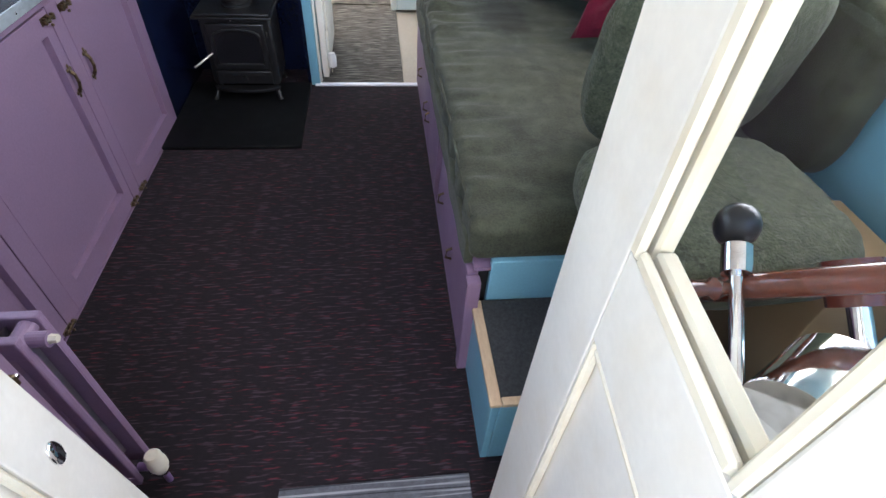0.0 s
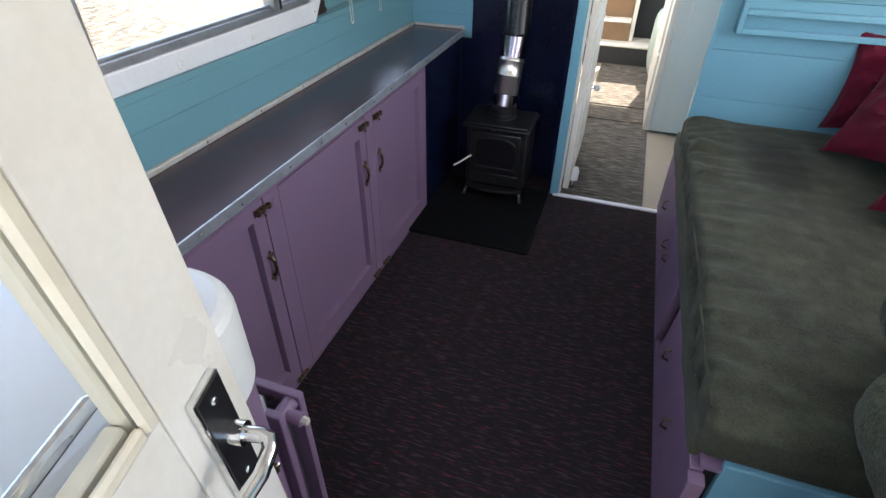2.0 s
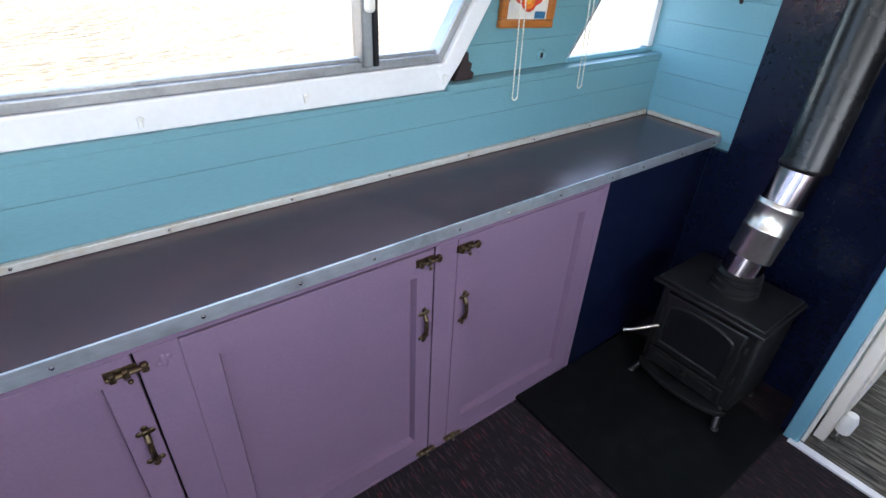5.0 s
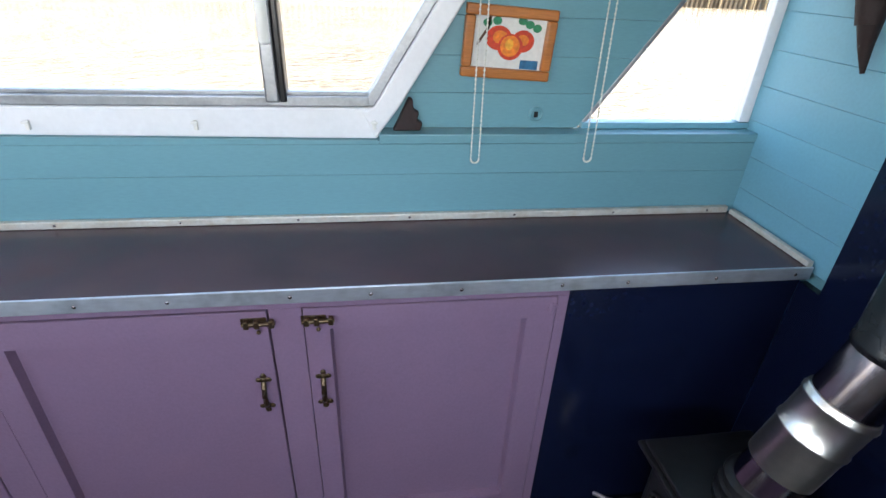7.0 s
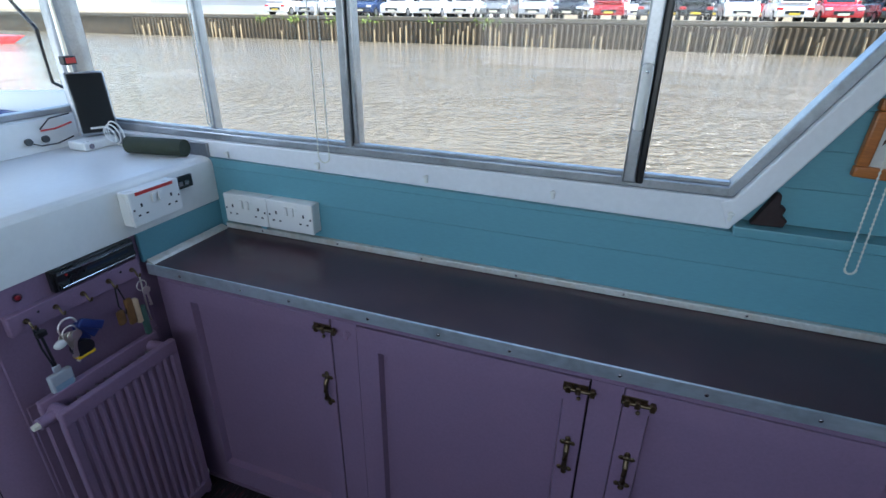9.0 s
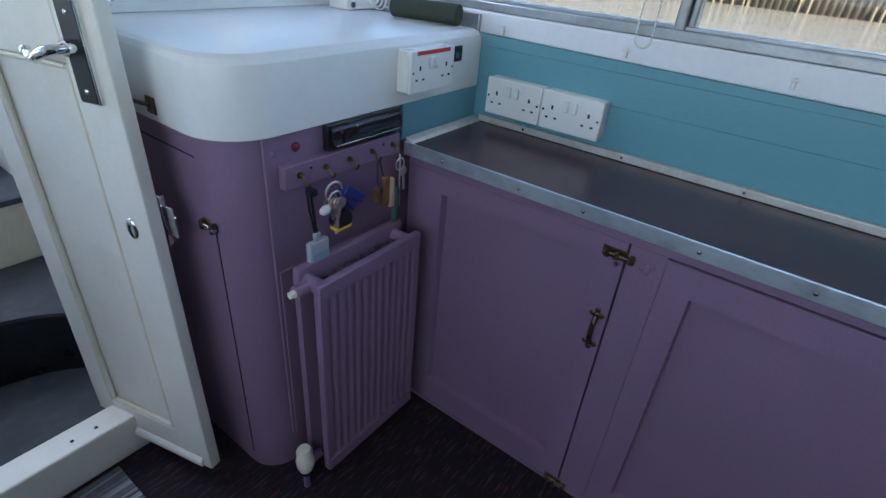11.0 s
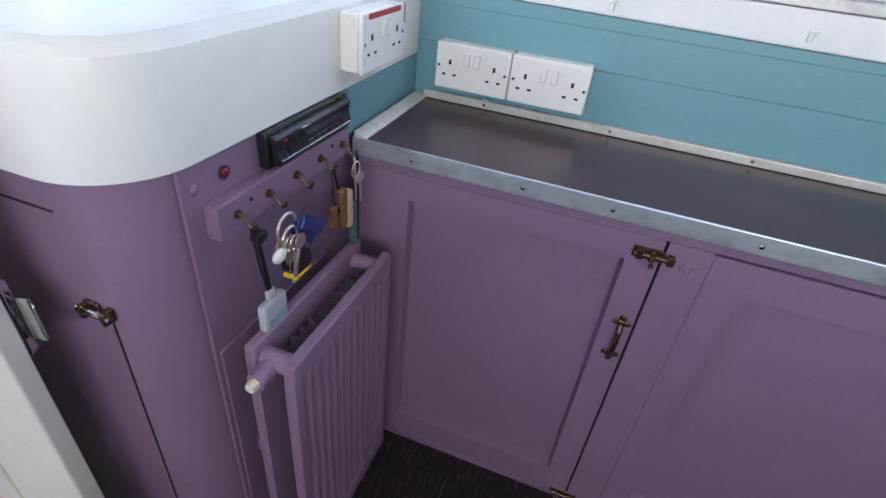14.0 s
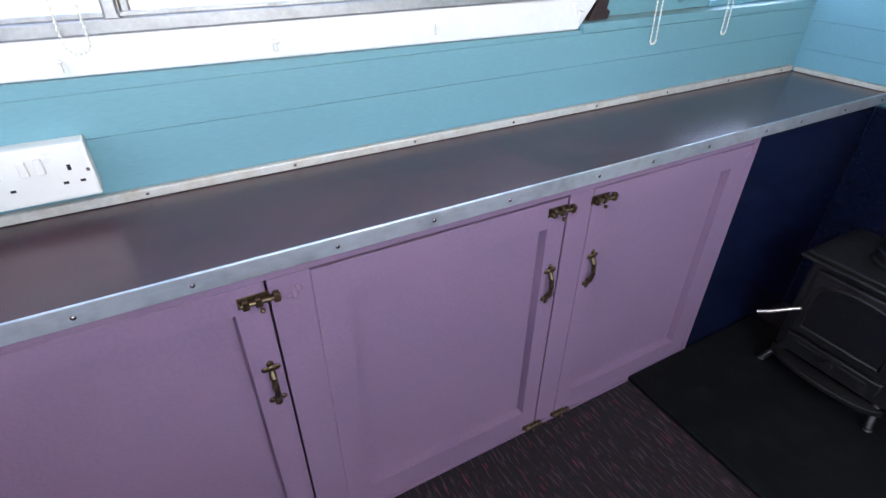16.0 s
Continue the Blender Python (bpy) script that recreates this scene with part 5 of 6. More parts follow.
for corner, along, up, size, fat, seed in (((1.560, 1.78, 0.535), (0.147, -0.166, 0.02), (0.10, 0.17, 0.27), 0.43, 0.13, 1.0), ((1.600, 1.33, 0.540), (0.11, -0.10, 0.02), (0.10, 0.16, 0.27), 0.43, 0.14, 5.0), ((1.60, 2.0, 0.545), (0.2, -0.05, 0.0), (0.05, 0.05, 0.3), 0.38, 0.10, 9.0)):
    c = base("scatter_cushion", corner, "crumpled crimson velvet scatter cushion on the settee", "cushion", group="red cushions on the settee")
    part("cover", pillow(corner, along, up, size, fat, seed), RED, c)

for y in (0.72, 1.27, 1.80):
    sb = base("back_cushion", (1.985, y, 0.515), "green velour back cushion along the starboard side", "cushion", group="back cushions of the settee")
    part("cover", cushion(0.11, 0.54, 0.44, 5.0, 16, 0.006, 6.0, y, Matrix.Translation((1.985, y, 0.735))), VELVET, sb)

end = base("end_board", (1.3, 0.35, 0), "light blue painted board at the settee end", "board")
part("board", box(1.152, 1.60, 0.3435, 0.3635, 0.0, 0.402, 0.004), LBLUE, end)
step = base("box_step", (1.3, 0.2, 0), "light blue box step with ribbed carpet top", "step box")
part("side", box(1.118, 1.136, 0.052, 0.335, 0.0, 0.258, 0.003), LBLUE, step)
part("front", box(1.1365, 1.62, 0.052, 0.070, 0.0, 0.258, 0.003), LBLUE, step)
part("plinth", box(1.1365, 1.60, 0.3355, 0.343, 0.0, 0.02), LBLUE, step)
part("nosing", box(1.112, 1.138, 0.046, 0.338, 0.2585, 0.272, 0.003), PALEWOOD, step, "bare pale wooden nosing")
part("nosing", box(1.1385, 1.62, 0.046, 0.066, 0.2585, 0.272, 0.003), PALEWOOD, step, "bare pale wooden nosing")
part("top", box(1.1385, 1.62, 0.0665, 0.338, 0.2585, 0.270), RIBBED, step, "dark ribbed carpet tread")

helm = base("helm_chair", (1.56, 0.28, 0), "green fabric helm seat on a dark pedestal", "seat")
part("cushion", cushion(0.50, 0.46, 0.15, 4.2, 30, 0.004, 7.0, 2.0, pose(1.585, 0.295, 0.580, 0, -3, 0)), SEATG, helm)
part("shell", cushion(0.44, 0.38, 0.07, 4.0, 12, 0.0, 1.0, 0.0, pose(1.595, 0.30, 0.505)), BLACKP, helm, "black moulded seat shell")
part("backrest", cushion(0.50, 0.13, 0.50, 3.4, 30, 0.004, 7.0, 7.0, pose(1.645, 0.62, 0.775, 12, 0, 0)), SEATG, helm)
part("pedestal", rod((1.60, 0.30, 0.386), (1.60, 0.30, 0.49), 0.05, seg=20), BLACKP, helm)
part("pedestal_leg", rod((1.60, 0.24, 0.271), (1.60, 0.24, 0.49), 0.03, seg=16), BLACKP, helm)

# ---- helm, beyond the folded door ----
sdash = base("helm_console", (1.6, -0.3, 0), "white helm console beside the doorway", "console")
part("console", box(1.225, 2.04, -0.512, -0.24, 0.0, 0.80, 0.02, 4), GELCOAT, sdash)
wheel = base("steering_wheel", (1.47, -0.10, 0.80), "turned mahogany spoked steering wheel", "steering wheel")
wm = Matrix.Translation((1.50, -0.10, 0.80)) @ Matrix.Rotation(radians(-52), 4, "X")
part("rim", tube([(0.19 * math.cos(a), 0.19 * math.sin(a), 0) for a in [i * math.pi / 20 for i in range(40)]], 0.016, 10, closed=True), MAHOG, wheel, turn=wm)
part("brass_band", tube([(0.172 * math.cos(a), 0.172 * math.sin(a), 0.003) for a in [i * math.pi / 20 for i in range(40)]], 0.004, 6, closed=True), CHROME, wheel, turn=wm)
part("hub", rod((0, 0, -0.03), (0, 0, 0.03), 0.035, seg=20), MAHOG, wheel, turn=wm)
for i in range(6):
    sm = wm @ Matrix.Rotation(radians(60 * i + 12), 4, "Z") @ Matrix.Rotation(radians(90), 4, "Y")
    part("spoke", lathe([(0, 0.03), (0.011, 0.03), (0.015, 0.07), (0.009, 0.11), (0.013, 0.14), (0.013, 0.20), (0.008, 0.215), (0.014, 0.235), (0.008, 0.245), (0.013, 0.27), (0.011, 0.30), (0, 0.305)], (0, 0, 0), 12), MAHOG, wheel, turn=sm)
part("shaft", rod((0, 0, -0.15), (0, 0, -0.03), 0.014, seg=12), CHROME, wheel, turn=wm)
thr = base("throttle_lever", (1.30, -0.26, 0.80), "chrome throttle lever with a black knob", "lever")
part("lever", rod((1.255, -0.255, 0.79), (1.30, -0.12, 0.85), 0.008, seg=12), CHROME, thr)
part("grip", rod((1.30, -0.12, 0.85), (1.31, -0.09, 0.865), 0.017, seg=18), CHROME, thr)
part("knob", ball((1.317, -0.067, 0.877), 0.026, 1, 1, 1.1, 18), BLACKP, thr)
part("drum", rod((1.28, -0.29, 0.812), (1.37, -0.24, 0.812), 0.055, seg=28), CHROME, thr)
solid("white_fender_ball", ball((1.47, -0.30, 0.84), 0.06, 1.1, 1, 0.8, 18), PLASTIC, "round white plastic cap on the console", "cap")
boxy = solid("card_box", box(1.80, 2.03, 0.10, 0.40, 0.0, 0.52, 0.004), CARD, "brown card box beside the helm seat", "box")

# ---- passage beyond the doorway ----
fd = base("door_3", (0.62, 2.1, 0), "white passage door standing open against the side", "door", kind=S)
part("leaf", box(0.612, 0.642, 2.115, 2.70, 0.01, 1.80, 0.003), WHITE, fd)
part("moulding", box(0.6422, 0.650, 2.19, 2.62, 0.95, 1.70, 0.003), WHITE, fd)
part("moulding", box(0.6422, 0.650, 2.19, 2.62, 0.12, 0.80, 0.003), WHITE, fd)
kn = part("door_handle", rod((0.642, 2.64, 0.40), (0.668, 2.64, 0.40), 0.010, seg=12), CHROME, fd, "small white knob")
part("knob", ball((0.675, 2.64, 0.40), 0.020), PLASTIC, kn)
ht = base("passage_valve", (0.64, 2.2, 0.0), "white radiator valve low beside the passage door", "valve")
part("head", lathe([(0, 0.05), (0.02, 0.05), (0.022, 0.10), (0.015, 0.12), (0, 0.12)], (0.662, 2.16, 0.0), 16), PLASTIC, ht)
part("pipe", rod((0.662, 2.16, -0.003), (0.662, 2.16, 0.05), 0.008, seg=10), CHROME, ht)
gal = base("galley_cabinet", (1.35, 3.3, 0), "pale painted galley cabinet in the passage", "cabinet")
part("body", box(1.035, 2.0, 3.10, 4.05, 0.012, 1.75, 0.004), GREYWHITE, gal)
part("end_panel", box(1.10, 1.80, 3.088, 3.0995, 0.10, 0.92, 0.003), GREYWHITE, gal)
part("edge_trim", box(1.0, 1.0345, 3.11, 4.05, 0.0, 1.75, 0.004), WHITE, gal)
part("drawer", box(0.985, 0.9995, 3.25, 3.95, 0.15, 0.45, 0.004), WHITE, gal)
part("drawer", box(0.985, 0.9995, 3.25, 3.95, 0.47, 0.80, 0.004), WHITE, gal)
ps = base("double_socket", (1.2, 3.09, 1.0), "white twin socket with red marks on the galley cabinet", "power socket")
part("face_plate", box(1.10, 1.30, 3.078, 3.0998, 1.00, 1.09, 0.003), PLASTIC, ps)
part("mark", box(1.11, 1.125, 3.0765, 3.0779, 1.02, 1.07), REDP, ps)
part("mark", box(1.27, 1.295, 3.0765, 3.0779, 1.06, 1.075), REDP, ps)
fs = base("passage_steps", (0.7, 4.9, 0), "steps with white nosings at the end of the passage", "steps", kind=S)
BROWNR = mat("brown_wood_riser", (0.22, 0.13, 0.07), 0.5, vary=0.2)
for i in range(4):
    part("riser", box(0.3, 1.02 if i == 0 else 0.78, 4.62 + 0.16 * i, 5.3, -0.004 + 0.17 * i, 0.15 + 0.17 * i), RIBBED if i == 0 else BROWNR, fs, "brown wooden riser")
    part("tread", box(0.3, 1.02 if i == 0 else 0.78, 4.605 + 0.16 * i, 5.3, 0.1505 + 0.17 * i, 0.1655 + 0.17 * i, 0.003), WHITE, fs)
part("side_wall", box(0.785, 0.82, 4.8, 5.3, 0.166, 1.2, 0.003), WHITE, fs)
part("locker", box(0.825, 1.6, 4.95, 5.3, 0.166, 0.60, 0.003), RIBBED, fs, "dark carpeted locker front")
part("locker_top", box(0.825, 1.6, 4.93, 5.3, 0.6005, 0.62, 0.003), WHITE, fs)
bed = solid("bunk_cushion", cushion(0.5, 0.75, 0.5, 5, 14, 0.01, 4, 1.0, Matrix.Translation((1.22, 4.48, 0.25))), mat("pale_green_cloth", (0.35, 0.42, 0.36), 0.9, vary=0.2, coarse=8), "pale green cushioned bunk end", "bunk")
# The opening is an unseen addition that lets more sky into the passage.
pp = base("wall_passage_port", (0.28, 3.8, 0), "pale passage side wall with an unseen opening added for light", "wall", kind=S)
for y0, y1, z0, z1 in ((2.29, 5.34, -0.04, 0.95), (2.29, 5.34, 1.65, 1.86), (2.29, 2.75, 0.9505, 1.6495), (5.0, 5.34, 0.9505, 1.6495)):
    part("panel", box(0.26, 0.3, y0, y1, z0, z1), GREYWHITE, pp)
solid("wall_passage_starboard", box(2.05, 2.09, 2.1, 5.34, -0.04, 1.0), GREYWHITE, "pale passage side wall", "wall", kind=S)
solid("wall_passage_end", box(0.26, 2.09, 5.34, 5.38, -0.04, 1.1), TURQ, "turquoise wall at the end of the passage", "wall", kind=S)
solid("wall_passage_end_upper", box(0.8, 2.09, 5.34, 5.38, 1.1, 1.86), TURQ, "turquoise wall at the end of the passage", "wall", kind=S)
solid("wall_shelf_end", box(0.83, 1.7, 5.22, 5.338, 0.90, 0.93), BOARDW, "white shelf on the end wall", "shelf")
solid("ceiling_passage_near", box(0.26, 2.09, 2.29, 4.72, 1.861, 1.90), BOARDW, "white passage ceiling", "ceiling", kind=S)
solid("ceiling_passage_far", box(0.26, 2.09, 5.30, 5.38, 1.861, 1.90), BOARDW, "white passage ceiling beyond the hatch", "ceiling", kind=S)
solid("ceiling_passage_side", box(1.35, 2.09, 4.72, 5.30, 1.861, 1.90), BOARDW, "white passage ceiling beside the hatch", "ceiling", kind=S)

# ---- outside: deck, water, quay and parked cars ----
deck = base("fore_deck", (0.0, -1.2, 0.7), "white side deck outside the windscreen with a blue edge", "deck", kind=S)
part("deck_top", box(-0.45, 0.43, -2.2, -0.57, 0.80, 0.98, 0.02, 3), GELCOAT, deck)
part("blue_edge", box(-0.44, 0.43, -1.0, -0.97, 0.981, 0.99), BLUEP, deck, "dark blue deck stripe")
part("coaming", box(-0.46, 0.43, -2.2, -2.1, 0.9805, 1.12, 0.02, 3), GELCOAT, deck)
solid("hull_starboard", box(2.10, 2.20, -2.4, 6.0, -0.9, 0.59, 0.02), BLUEP, "dark blue hull side", "hull", kind=S)
hull = solid("hull_port", box(-0.47, -0.375, -2.4, 6.0, -0.9, 0.72, 0.02), BLUEP, "dark blue hull side", "hull", kind=S)
solid("deck_starboard", box(1.23, 2.2, -2.2, -0.57, 0.60, 0.93, 0.02, 3), GELCOAT, "white deck moulding outside the helm", "deck", kind=S)
solid("roof", box(-0.42, 2.2, -0.66, 2.3, 1.901, 1.94, 0.01), GELCOAT, "white cabin roof", "roof", kind=S)
wing = base("side_screen", (-0.40, -1.0, 0.98), "white glazed side screen on the deck edge", "side screen")
part("lower_panel", prism([(-1.40, 1.0), (-0.60, 1.0), (-0.60, 1.095), (-1.255, 1.055), (-1.40, 1.055)], "x", -0.425, -0.395, 0.004), GELCOAT, wing)
part("aft_stile", prism([(-1.40, 1.0555), (-1.258, 1.0555), (-1.21, 1.90), (-1.35, 1.90)], "x", -0.425, -0.395, 0.004), GELCOAT, wing)
part("edge_seal", prism([(-1.425, 0.985), (-1.402, 0.985), (-1.352, 1.90), (-1.375, 1.90)], "x", -0.43, -0.39, 0.003), BLACKP, wing, "dark rubber edge")
part("head", box(-0.425, -0.395, -1.349, -0.60, 1.9005, 1.96, 0.004), GELCOAT, wing)
part("foot", box(-0.43, -0.39, -1.401, -0.62, 0.9805, 0.9995, 0.003), BLUEP, wing, "dark blue foot strip")
part("maker_plate", box(-0.3948, -0.391, -1.25, -1.12, 1.060, 1.082, 0.001, 1), DIMSTEEL, wing, "dull metal plate")
pane = part("pane", prism([(-1.256, 1.057), (-0.60, 1.097), (-0.60, 1.899), (-1.212, 1.899)], "x", -0.412, -0.408), GLASS, wing)
pane.visible_shadow = False
grab = base("grab_rail", (-0.37, -0.66, 1.05), "dark bent grab handle beside the corner pillar", "handle")
part("bar", tube([(-0.392, -0.70, 1.10), (-0.36, -0.70, 1.12), (-0.36, -0.70, 1.28), (-0.36, -0.74, 1.32), (-0.36, -0.78, 1.36), (-0.36, -0.80, 1.50), (-0.392, -0.80, 1.52)], 0.006, 10), BLACKP, grab)
boat = base("moored_boat", (-14.3, -31.0, -0.3), "red and white motor boat moored across the water", "boat")
BW = mat("white_boat_hull", (0.7, 0.7, 0.7), 0.3, vary=0.06, coarse=1)
bt = Matrix.Translation((-14.3, -31.0, 0)) @ Matrix.Rotation(radians(176), 4, "Z")
part("hull", prism([(-4.5, -0.5), (3.4, -0.5), (4.4, 0.06), (-4.7, 0.0)], "y", -1.1, 1.1, 0.12, 3), REDP, boat, "red painted hull", turn=bt)
part("cabin", prism([(-3.6, 0.01), (1.2, 0.05), (0.5, 0.36), (-3.2, 0.40)], "y", -0.9, 0.9, 0.1, 3), BW, boat, "white cabin", turn=bt)


WZ = -0.30
wm_ = bpy.data.materials.new("river_water")
wm_.use_nodes = True
nt = wm_.node_tree
bs = nt.nodes["Principled BSDF"]
bs.inputs["Base Color"].default_value = (0.17, 0.14, 0.095, 1)
bs.inputs["Roughness"].default_value = 0.13
tc = nt.nodes.new("ShaderNodeTexCoord")
mp = nt.nodes.new("ShaderNodeMapping")
mp.inputs["Scale"].default_value = (1.0, 0.6, 1)
nt.links.new(tc.outputs["Object"], mp.inputs[0])
na, nb = nt.nodes.new("ShaderNodeTexNoise"), nt.nodes.new("ShaderNodeTexNoise")
na.inputs["Scale"].default_value, na.inputs["Detail"].default_value = 7.0, 4
nb.inputs["Scale"].default_value, nb.inputs["Detail"].default_value = 0.9, 2
ad_ = nt.nodes.new("ShaderNodeMath")
ad_.operation = "MULTIPLY"
for k, n in enumerate((na, nb)):
    nt.links.new(mp.outputs[0], n.inputs["Vector"])
    nt.links.new(n.outputs["Fac"], ad_.inputs[k])
bp = nt.nodes.new("ShaderNodeBump")
bp.inputs["Strength"].default_value, bp.inputs["Distance"].default_value = 1.0, 0.4
nt.links.new(ad_.outputs[0], bp.inputs["Height"])
nt.links.new(bp.outputs[0], bs.inputs["Normal"])
solid("water", box(-29.5, 600, -600, 600, WZ - 0.5, WZ), wm_, "brown rippled river water", "water", kind=S)

QX, QZ = -29.0, 1.02
TARMAC = mat("car_park_surface", (0.22, 0.165, 0.09), 0.95, vary=0.25, coarse=0.5, fine=6, bump=0.1)
solid("ground", box(-900, QX - 0.5, -900, 900, -1.5, QZ), TARMAC, "gravelled car park on the far bank", "ground", kind=S)
PILE = mat("weathered_piling", (0.10, 0.072, 0.042), 0.9, vary=0.5, coarse=2, fine=20, bump=0.3, dirt=(0.20, 0.13, 0.06), dirt_amount=0.6)
PILE2 = mat("pale_timber_pile", (0.34, 0.25, 0.14), 0.85, vary=0.4, coarse=3, fine=20, bump=0.2)
quay = base("quay_wall", (QX, 0, WZ), "timber and sheet-piled quay wall with a capping beam", "quay wall", kind=S)
part("backing", box(QX - 0.6, QX + 0.08, -70, 60, -1.5, QZ - 0.12), PILE, quay)
part("capping", box(QX - 0.7, QX + 0.15, -70, 60, QZ - 0.12, QZ + 0.10, 0.03), mat("quay_capping", (0.15, 0.125, 0.09), 0.9, vary=0.3, coarse=1.5, fine=12), quay, "weathered capping beam")
pm = smooth_mesh(box(-0.17, 0.17, -0.09, 0.09, -1.4, QZ - WZ - 0.15, 0.05, 1), "pile", PILE)
pt = smooth_mesh(rod((0.2, 0, -1.0), (0.2, 0, 0.75), 0.055, seg=8), "timber_pile", PILE2)
y, i = -34.0, 0
while y < 26:
    o = new("pile", pm)
    o.parent, o.location = quay, (0.0, y, 0.0)
    if random.random() < 0.38:
        o = new("timber_pile", pt)
        o.parent, o.location = quay, (0.0, y + random.uniform(-0.1, 0.1), random.uniform(-0.35, 0.25))
    y += 0.30
    i += 1

LEAF = mat("bright_weed_leaf", (0.16, 0.22, 0.03), 0.7, vary=0.4, coarse=20)
for yy, n in ((-20.0, 60), (-17.2, 50), (-14.8, 45), (-10.5, 25), (-7.6, 30), (-22.5, 40)):
    bm = bmesh.new()
    for k in range(n):
        c = Vector((QX + 0.25 + random.uniform(-0.15, 0.2), yy + random.gauss(0, 0.45), QZ - 0.12 + random.gauss(0, 0.14)))
        q = Euler((random.uniform(0, 6), random.uniform(0, 6), random.uniform(0, 6)))
        s = random.uniform(0.05, 0.12)
        vs = [bm.verts.new(c + q.to_matrix() @ Vector(p) * s) for p in ((-1, 0, 0), (0, -0.5, 0.1), (1, 0, 0), (0, 0.5, 0.1))]
        bm.faces.new(vs)
    solid("weed_clump", bm, LEAF, "bright green weeds growing from the quay wall", "plant", group="weeds on the quay wall")

TYRE = mat("tyre_rubber", (0.015, 0.015, 0.015), 0.8)
CARGLASS = mat("dark_car_glass", (0.015, 0.02, 0.025), 0.06, bump=0.0)
LAMP = mat("headlamp_lens", (0.7, 0.7, 0.72), 0.1, bump=0.0)
PLATEW = mat("number_plate", (0.75, 0.72, 0.55), 0.4, bump=0.0)
PLATEY = mat("yellow_number_plate", (0.75, 0.55, 0.06), 0.4, bump=0.0)


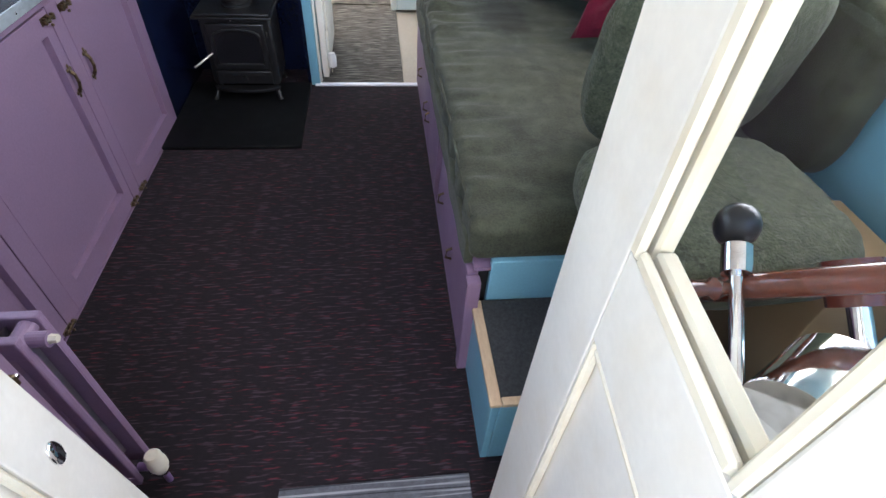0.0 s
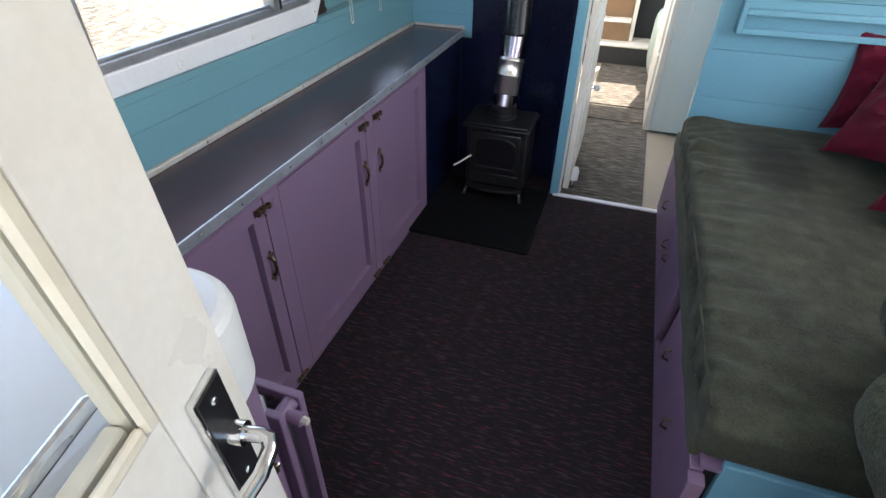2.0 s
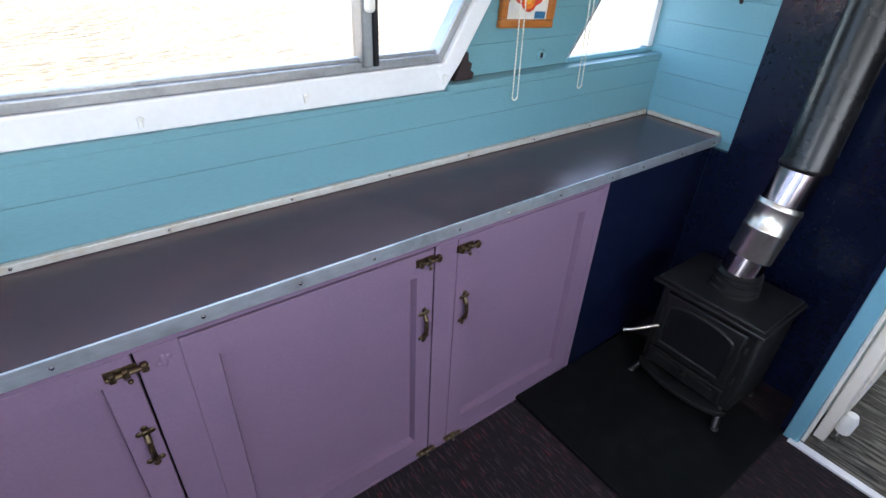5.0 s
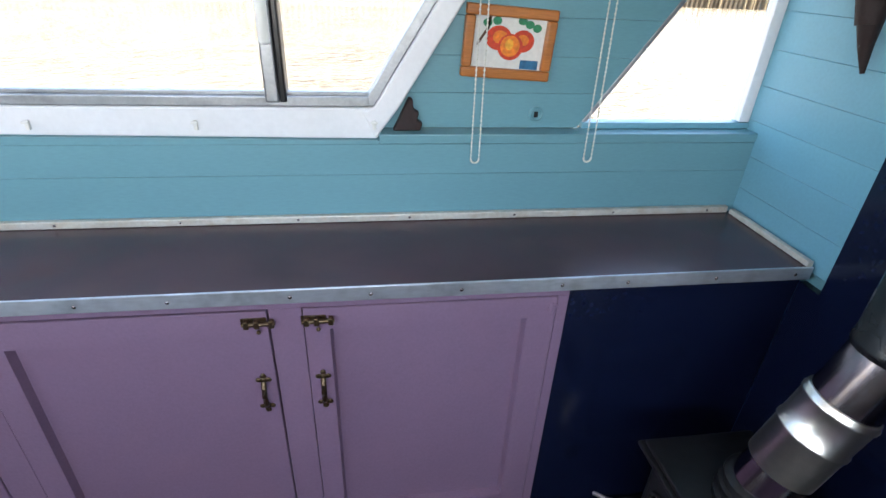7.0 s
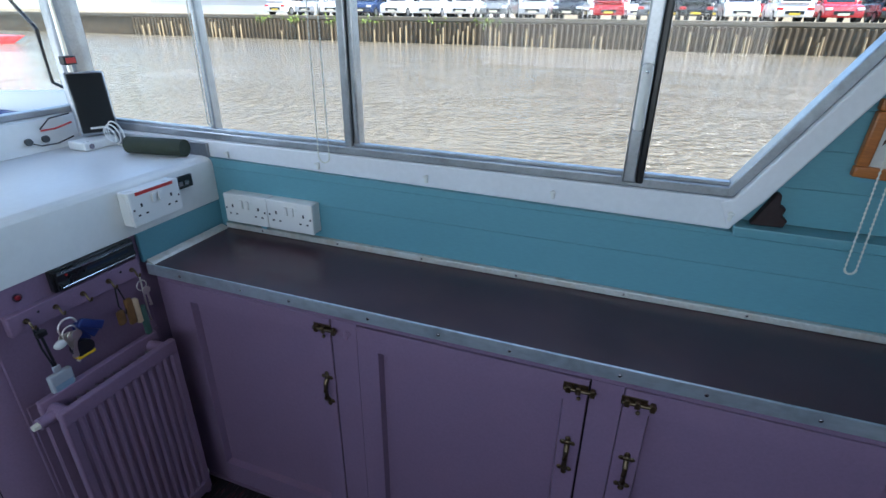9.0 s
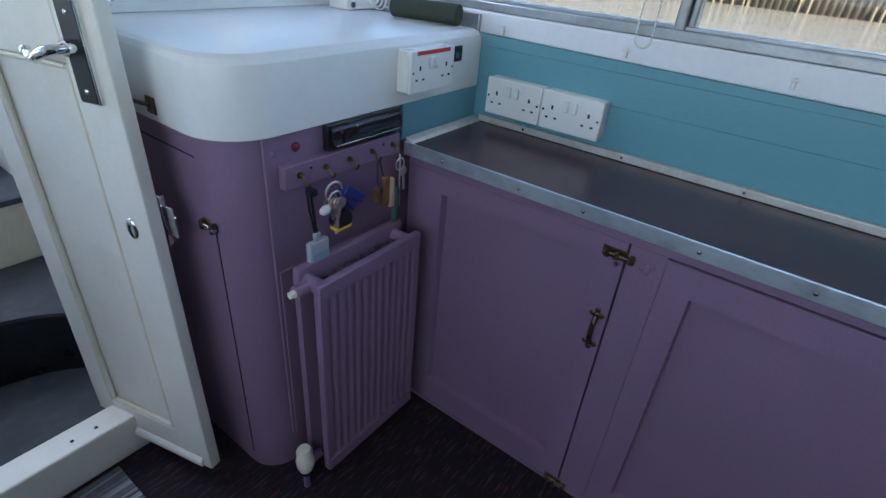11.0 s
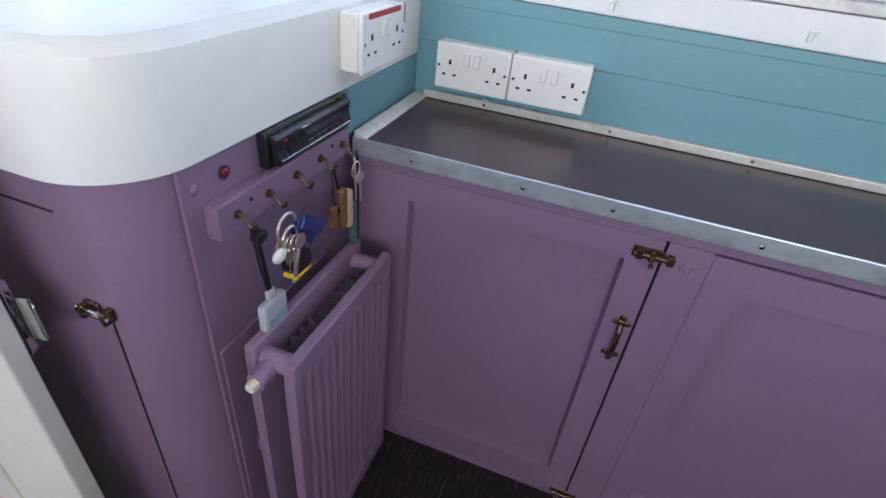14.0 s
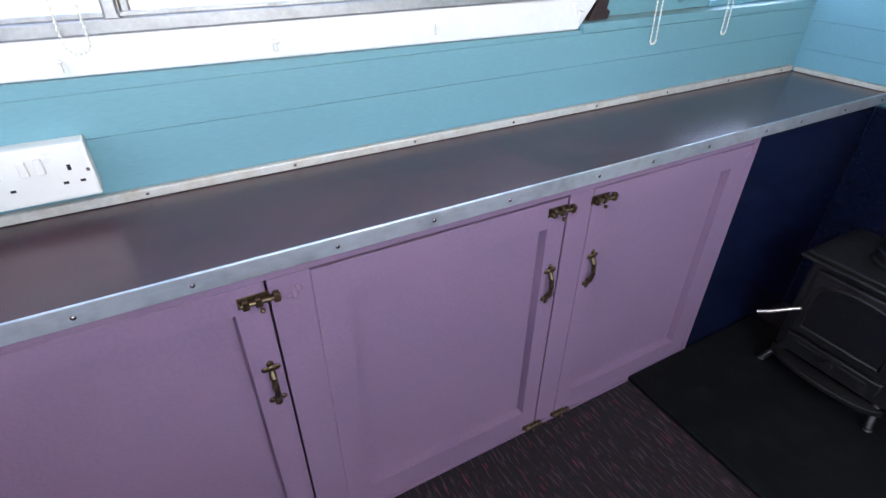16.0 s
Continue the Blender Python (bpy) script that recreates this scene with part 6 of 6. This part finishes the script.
def car(y, paint, label, tall, rear, back=4.6):
    """A parked car whose front (or rear) end looks over the water."""
    c = base("parked_car", (QX - back, y, QZ), label, "car", group="cars parked on the quay")
    h = 1.45 + 0.25 * tall
    s = -1

    def p(n, bm, material, parent=None, plabel=""):
        return part(n, bm, material, parent or c, plabel, turn=Matrix.Translation((QX - back, y, QZ)))

    side = [(0.0, 0.28), (0.02, 0.62), (-0.25, 0.86), (-1.0 if not rear else -0.3, 0.98), (-4.1, 0.98), (-4.25, 0.6), (-4.2, 0.28)]
    body = prism([(px, pz) for px, pz in side], "y", -0.88, 0.88, 0.07, 2)
    p("body", body, paint)
    a, b = (-0.95, -1.65) if not rear else (-0.12, -0.45)
    cab = prism([(a, 0.97), (b, h - 0.03), (b - 0.5, h), (-3.4, h - 0.02), (-3.95, 0.97)], "y", -0.76, 0.76, 0.08, 2)
    top = p("cabin", cab, paint)
    d = Vector((b - a, 0, h - 1.0)).normalized()
    nx = Vector((d.z, 0, -d.x))
    q = [Vector((a, 0, 0.97)) + d * 0.10 + nx * 0.012, Vector((a, 0, 0.97)) + d * (Vector((b - a, 0, h - 1.0)).length - 0.08) + nx * 0.012]
    g = bmesh.new()
    vs = [g.verts.new((q[0].x, -0.66, q[0].z)), g.verts.new((q[0].x, 0.66, q[0].z)), g.verts.new((q[1].x, 0.58, q[1].z)), g.verts.new((q[1].x, -0.58, q[1].z))]
    f = g.faces.new(vs)
    r = bmesh.ops.extrude_face_region(g, geom=[f])
    bmesh.ops.translate(g, vec=-nx * 0.02, verts=[v for v in r["geom"] if isinstance(v, bmesh.types.BMVert)])
    bmesh.ops.recalc_face_normals(g, faces=list(g.faces))
    p("windscreen", g, CARGLASS, top, "dark glass")
    for sy in (-1, 1):
        p("side_window", prism([(a - 0.45, 1.03), (b - 0.25, h - 0.12), (-3.2, h - 0.12), (-3.6, 1.03)], "y", sy * 0.755 - 0.01, sy * 0.755 + 0.01), CARGLASS, top, "dark glass")
        p("headlight" if not rear else "tail_light", box(-0.12, 0.025, sy * 0.70 - 0.16, sy * 0.70 + 0.16, 0.62, 0.76, 0.03), LAMP if not rear else REDP, None, "clear lamp" if not rear else "red lamp")
        p("mirror", box(a - 0.55, a - 0.40, sy * 0.93 - 0.08, sy * 0.93 + 0.08, 0.98, 1.10, 0.03), paint)
        for wx in (-0.75, -3.4):
            w = p("wheel", rod((wx, sy * 0.72, 0.32), (wx, sy * 0.90, 0.32), 0.32, seg=18), TYRE)
            p("rim", rod((wx, sy * 0.90, 0.32), (wx, sy * 0.91, 0.32), 0.20, seg=14), ALUW, w)
    p("grille", box(-0.05, 0.03, -0.45, 0.45, 0.42, 0.60, 0.02), BLACKP)
    p("number_plate", box(0.028, 0.045, -0.26, 0.26, 0.38, 0.49, 0.005), PLATEY if rear else PLATEW)
    return c


def paint(n, col):
    return mat(n, col, 0.25, vary=0.04, bump=0.0, coat=0.5)


P = {"white": paint("white_car_paint", (0.75, 0.75, 0.75)), "silver": paint("silver_car_paint", (0.42, 0.43, 0.45)), "grey": paint("grey_car_paint", (0.16, 0.165, 0.17)), "black": paint("black_car_paint", (0.012, 0.013, 0.015)), "red": paint("red_car_paint", (0.45, 0.02, 0.03)), "blue": paint("dark_blue_car_paint", (0.02, 0.035, 0.09))}
ROW = [("white", 1, 1), ("silver", 1, 0), ("white", 1, 0), ("blue", 0, 0), ("white", 0, 0), ("white", 1, 0), ("white", 1, 0), ("grey", 1, 0), ("silver", 0, 0), ("black", 0, 0), ("red", 0, 1), ("grey", 0, 1), ("black", 1, 1), ("white", 0, 0), ("white", 0, 1), ("red", 0, 0), ("black", 1, 1), ("silver", 0, 0), ("white", 0, 0), ("grey", 0, 1), ("black", 0, 0), ("white", 1, 0), ("black", 0, 1), ("silver", 1, 0)]
for i, (col, tall, rear) in enumerate(ROW):
    car(-25.0 + i * 2.36 + random.uniform(-0.15, 0.15), P[col], f"{col} car parked {'tail' if rear else 'nose'} to the quay edge", tall, rear)
for i, (col, tall, rear) in enumerate(ROW[::-1]):
    car(-23.9 + i * 2.4 + random.uniform(-0.2, 0.2), P[col], f"{col} car in the second row of the car park", tall, rear, 11.5)
shed = base("quay_shed", (-60, -37, QZ), "long white shed on the far bank", "shed")
part("wall", box(-66, -54, -60, -15, QZ, QZ + 3.6), mat("white_cladding", (0.62, 0.62, 0.60), 0.6, vary=0.08, coarse=0.6), shed)
part("roof", prism([(-66.4, QZ + 3.6), (-53.6, QZ + 3.6), (-60, QZ + 5.2)], "y", -60.3, -14.7), mat("grey_roof", (0.2, 0.2, 0.21), 0.7), shed)
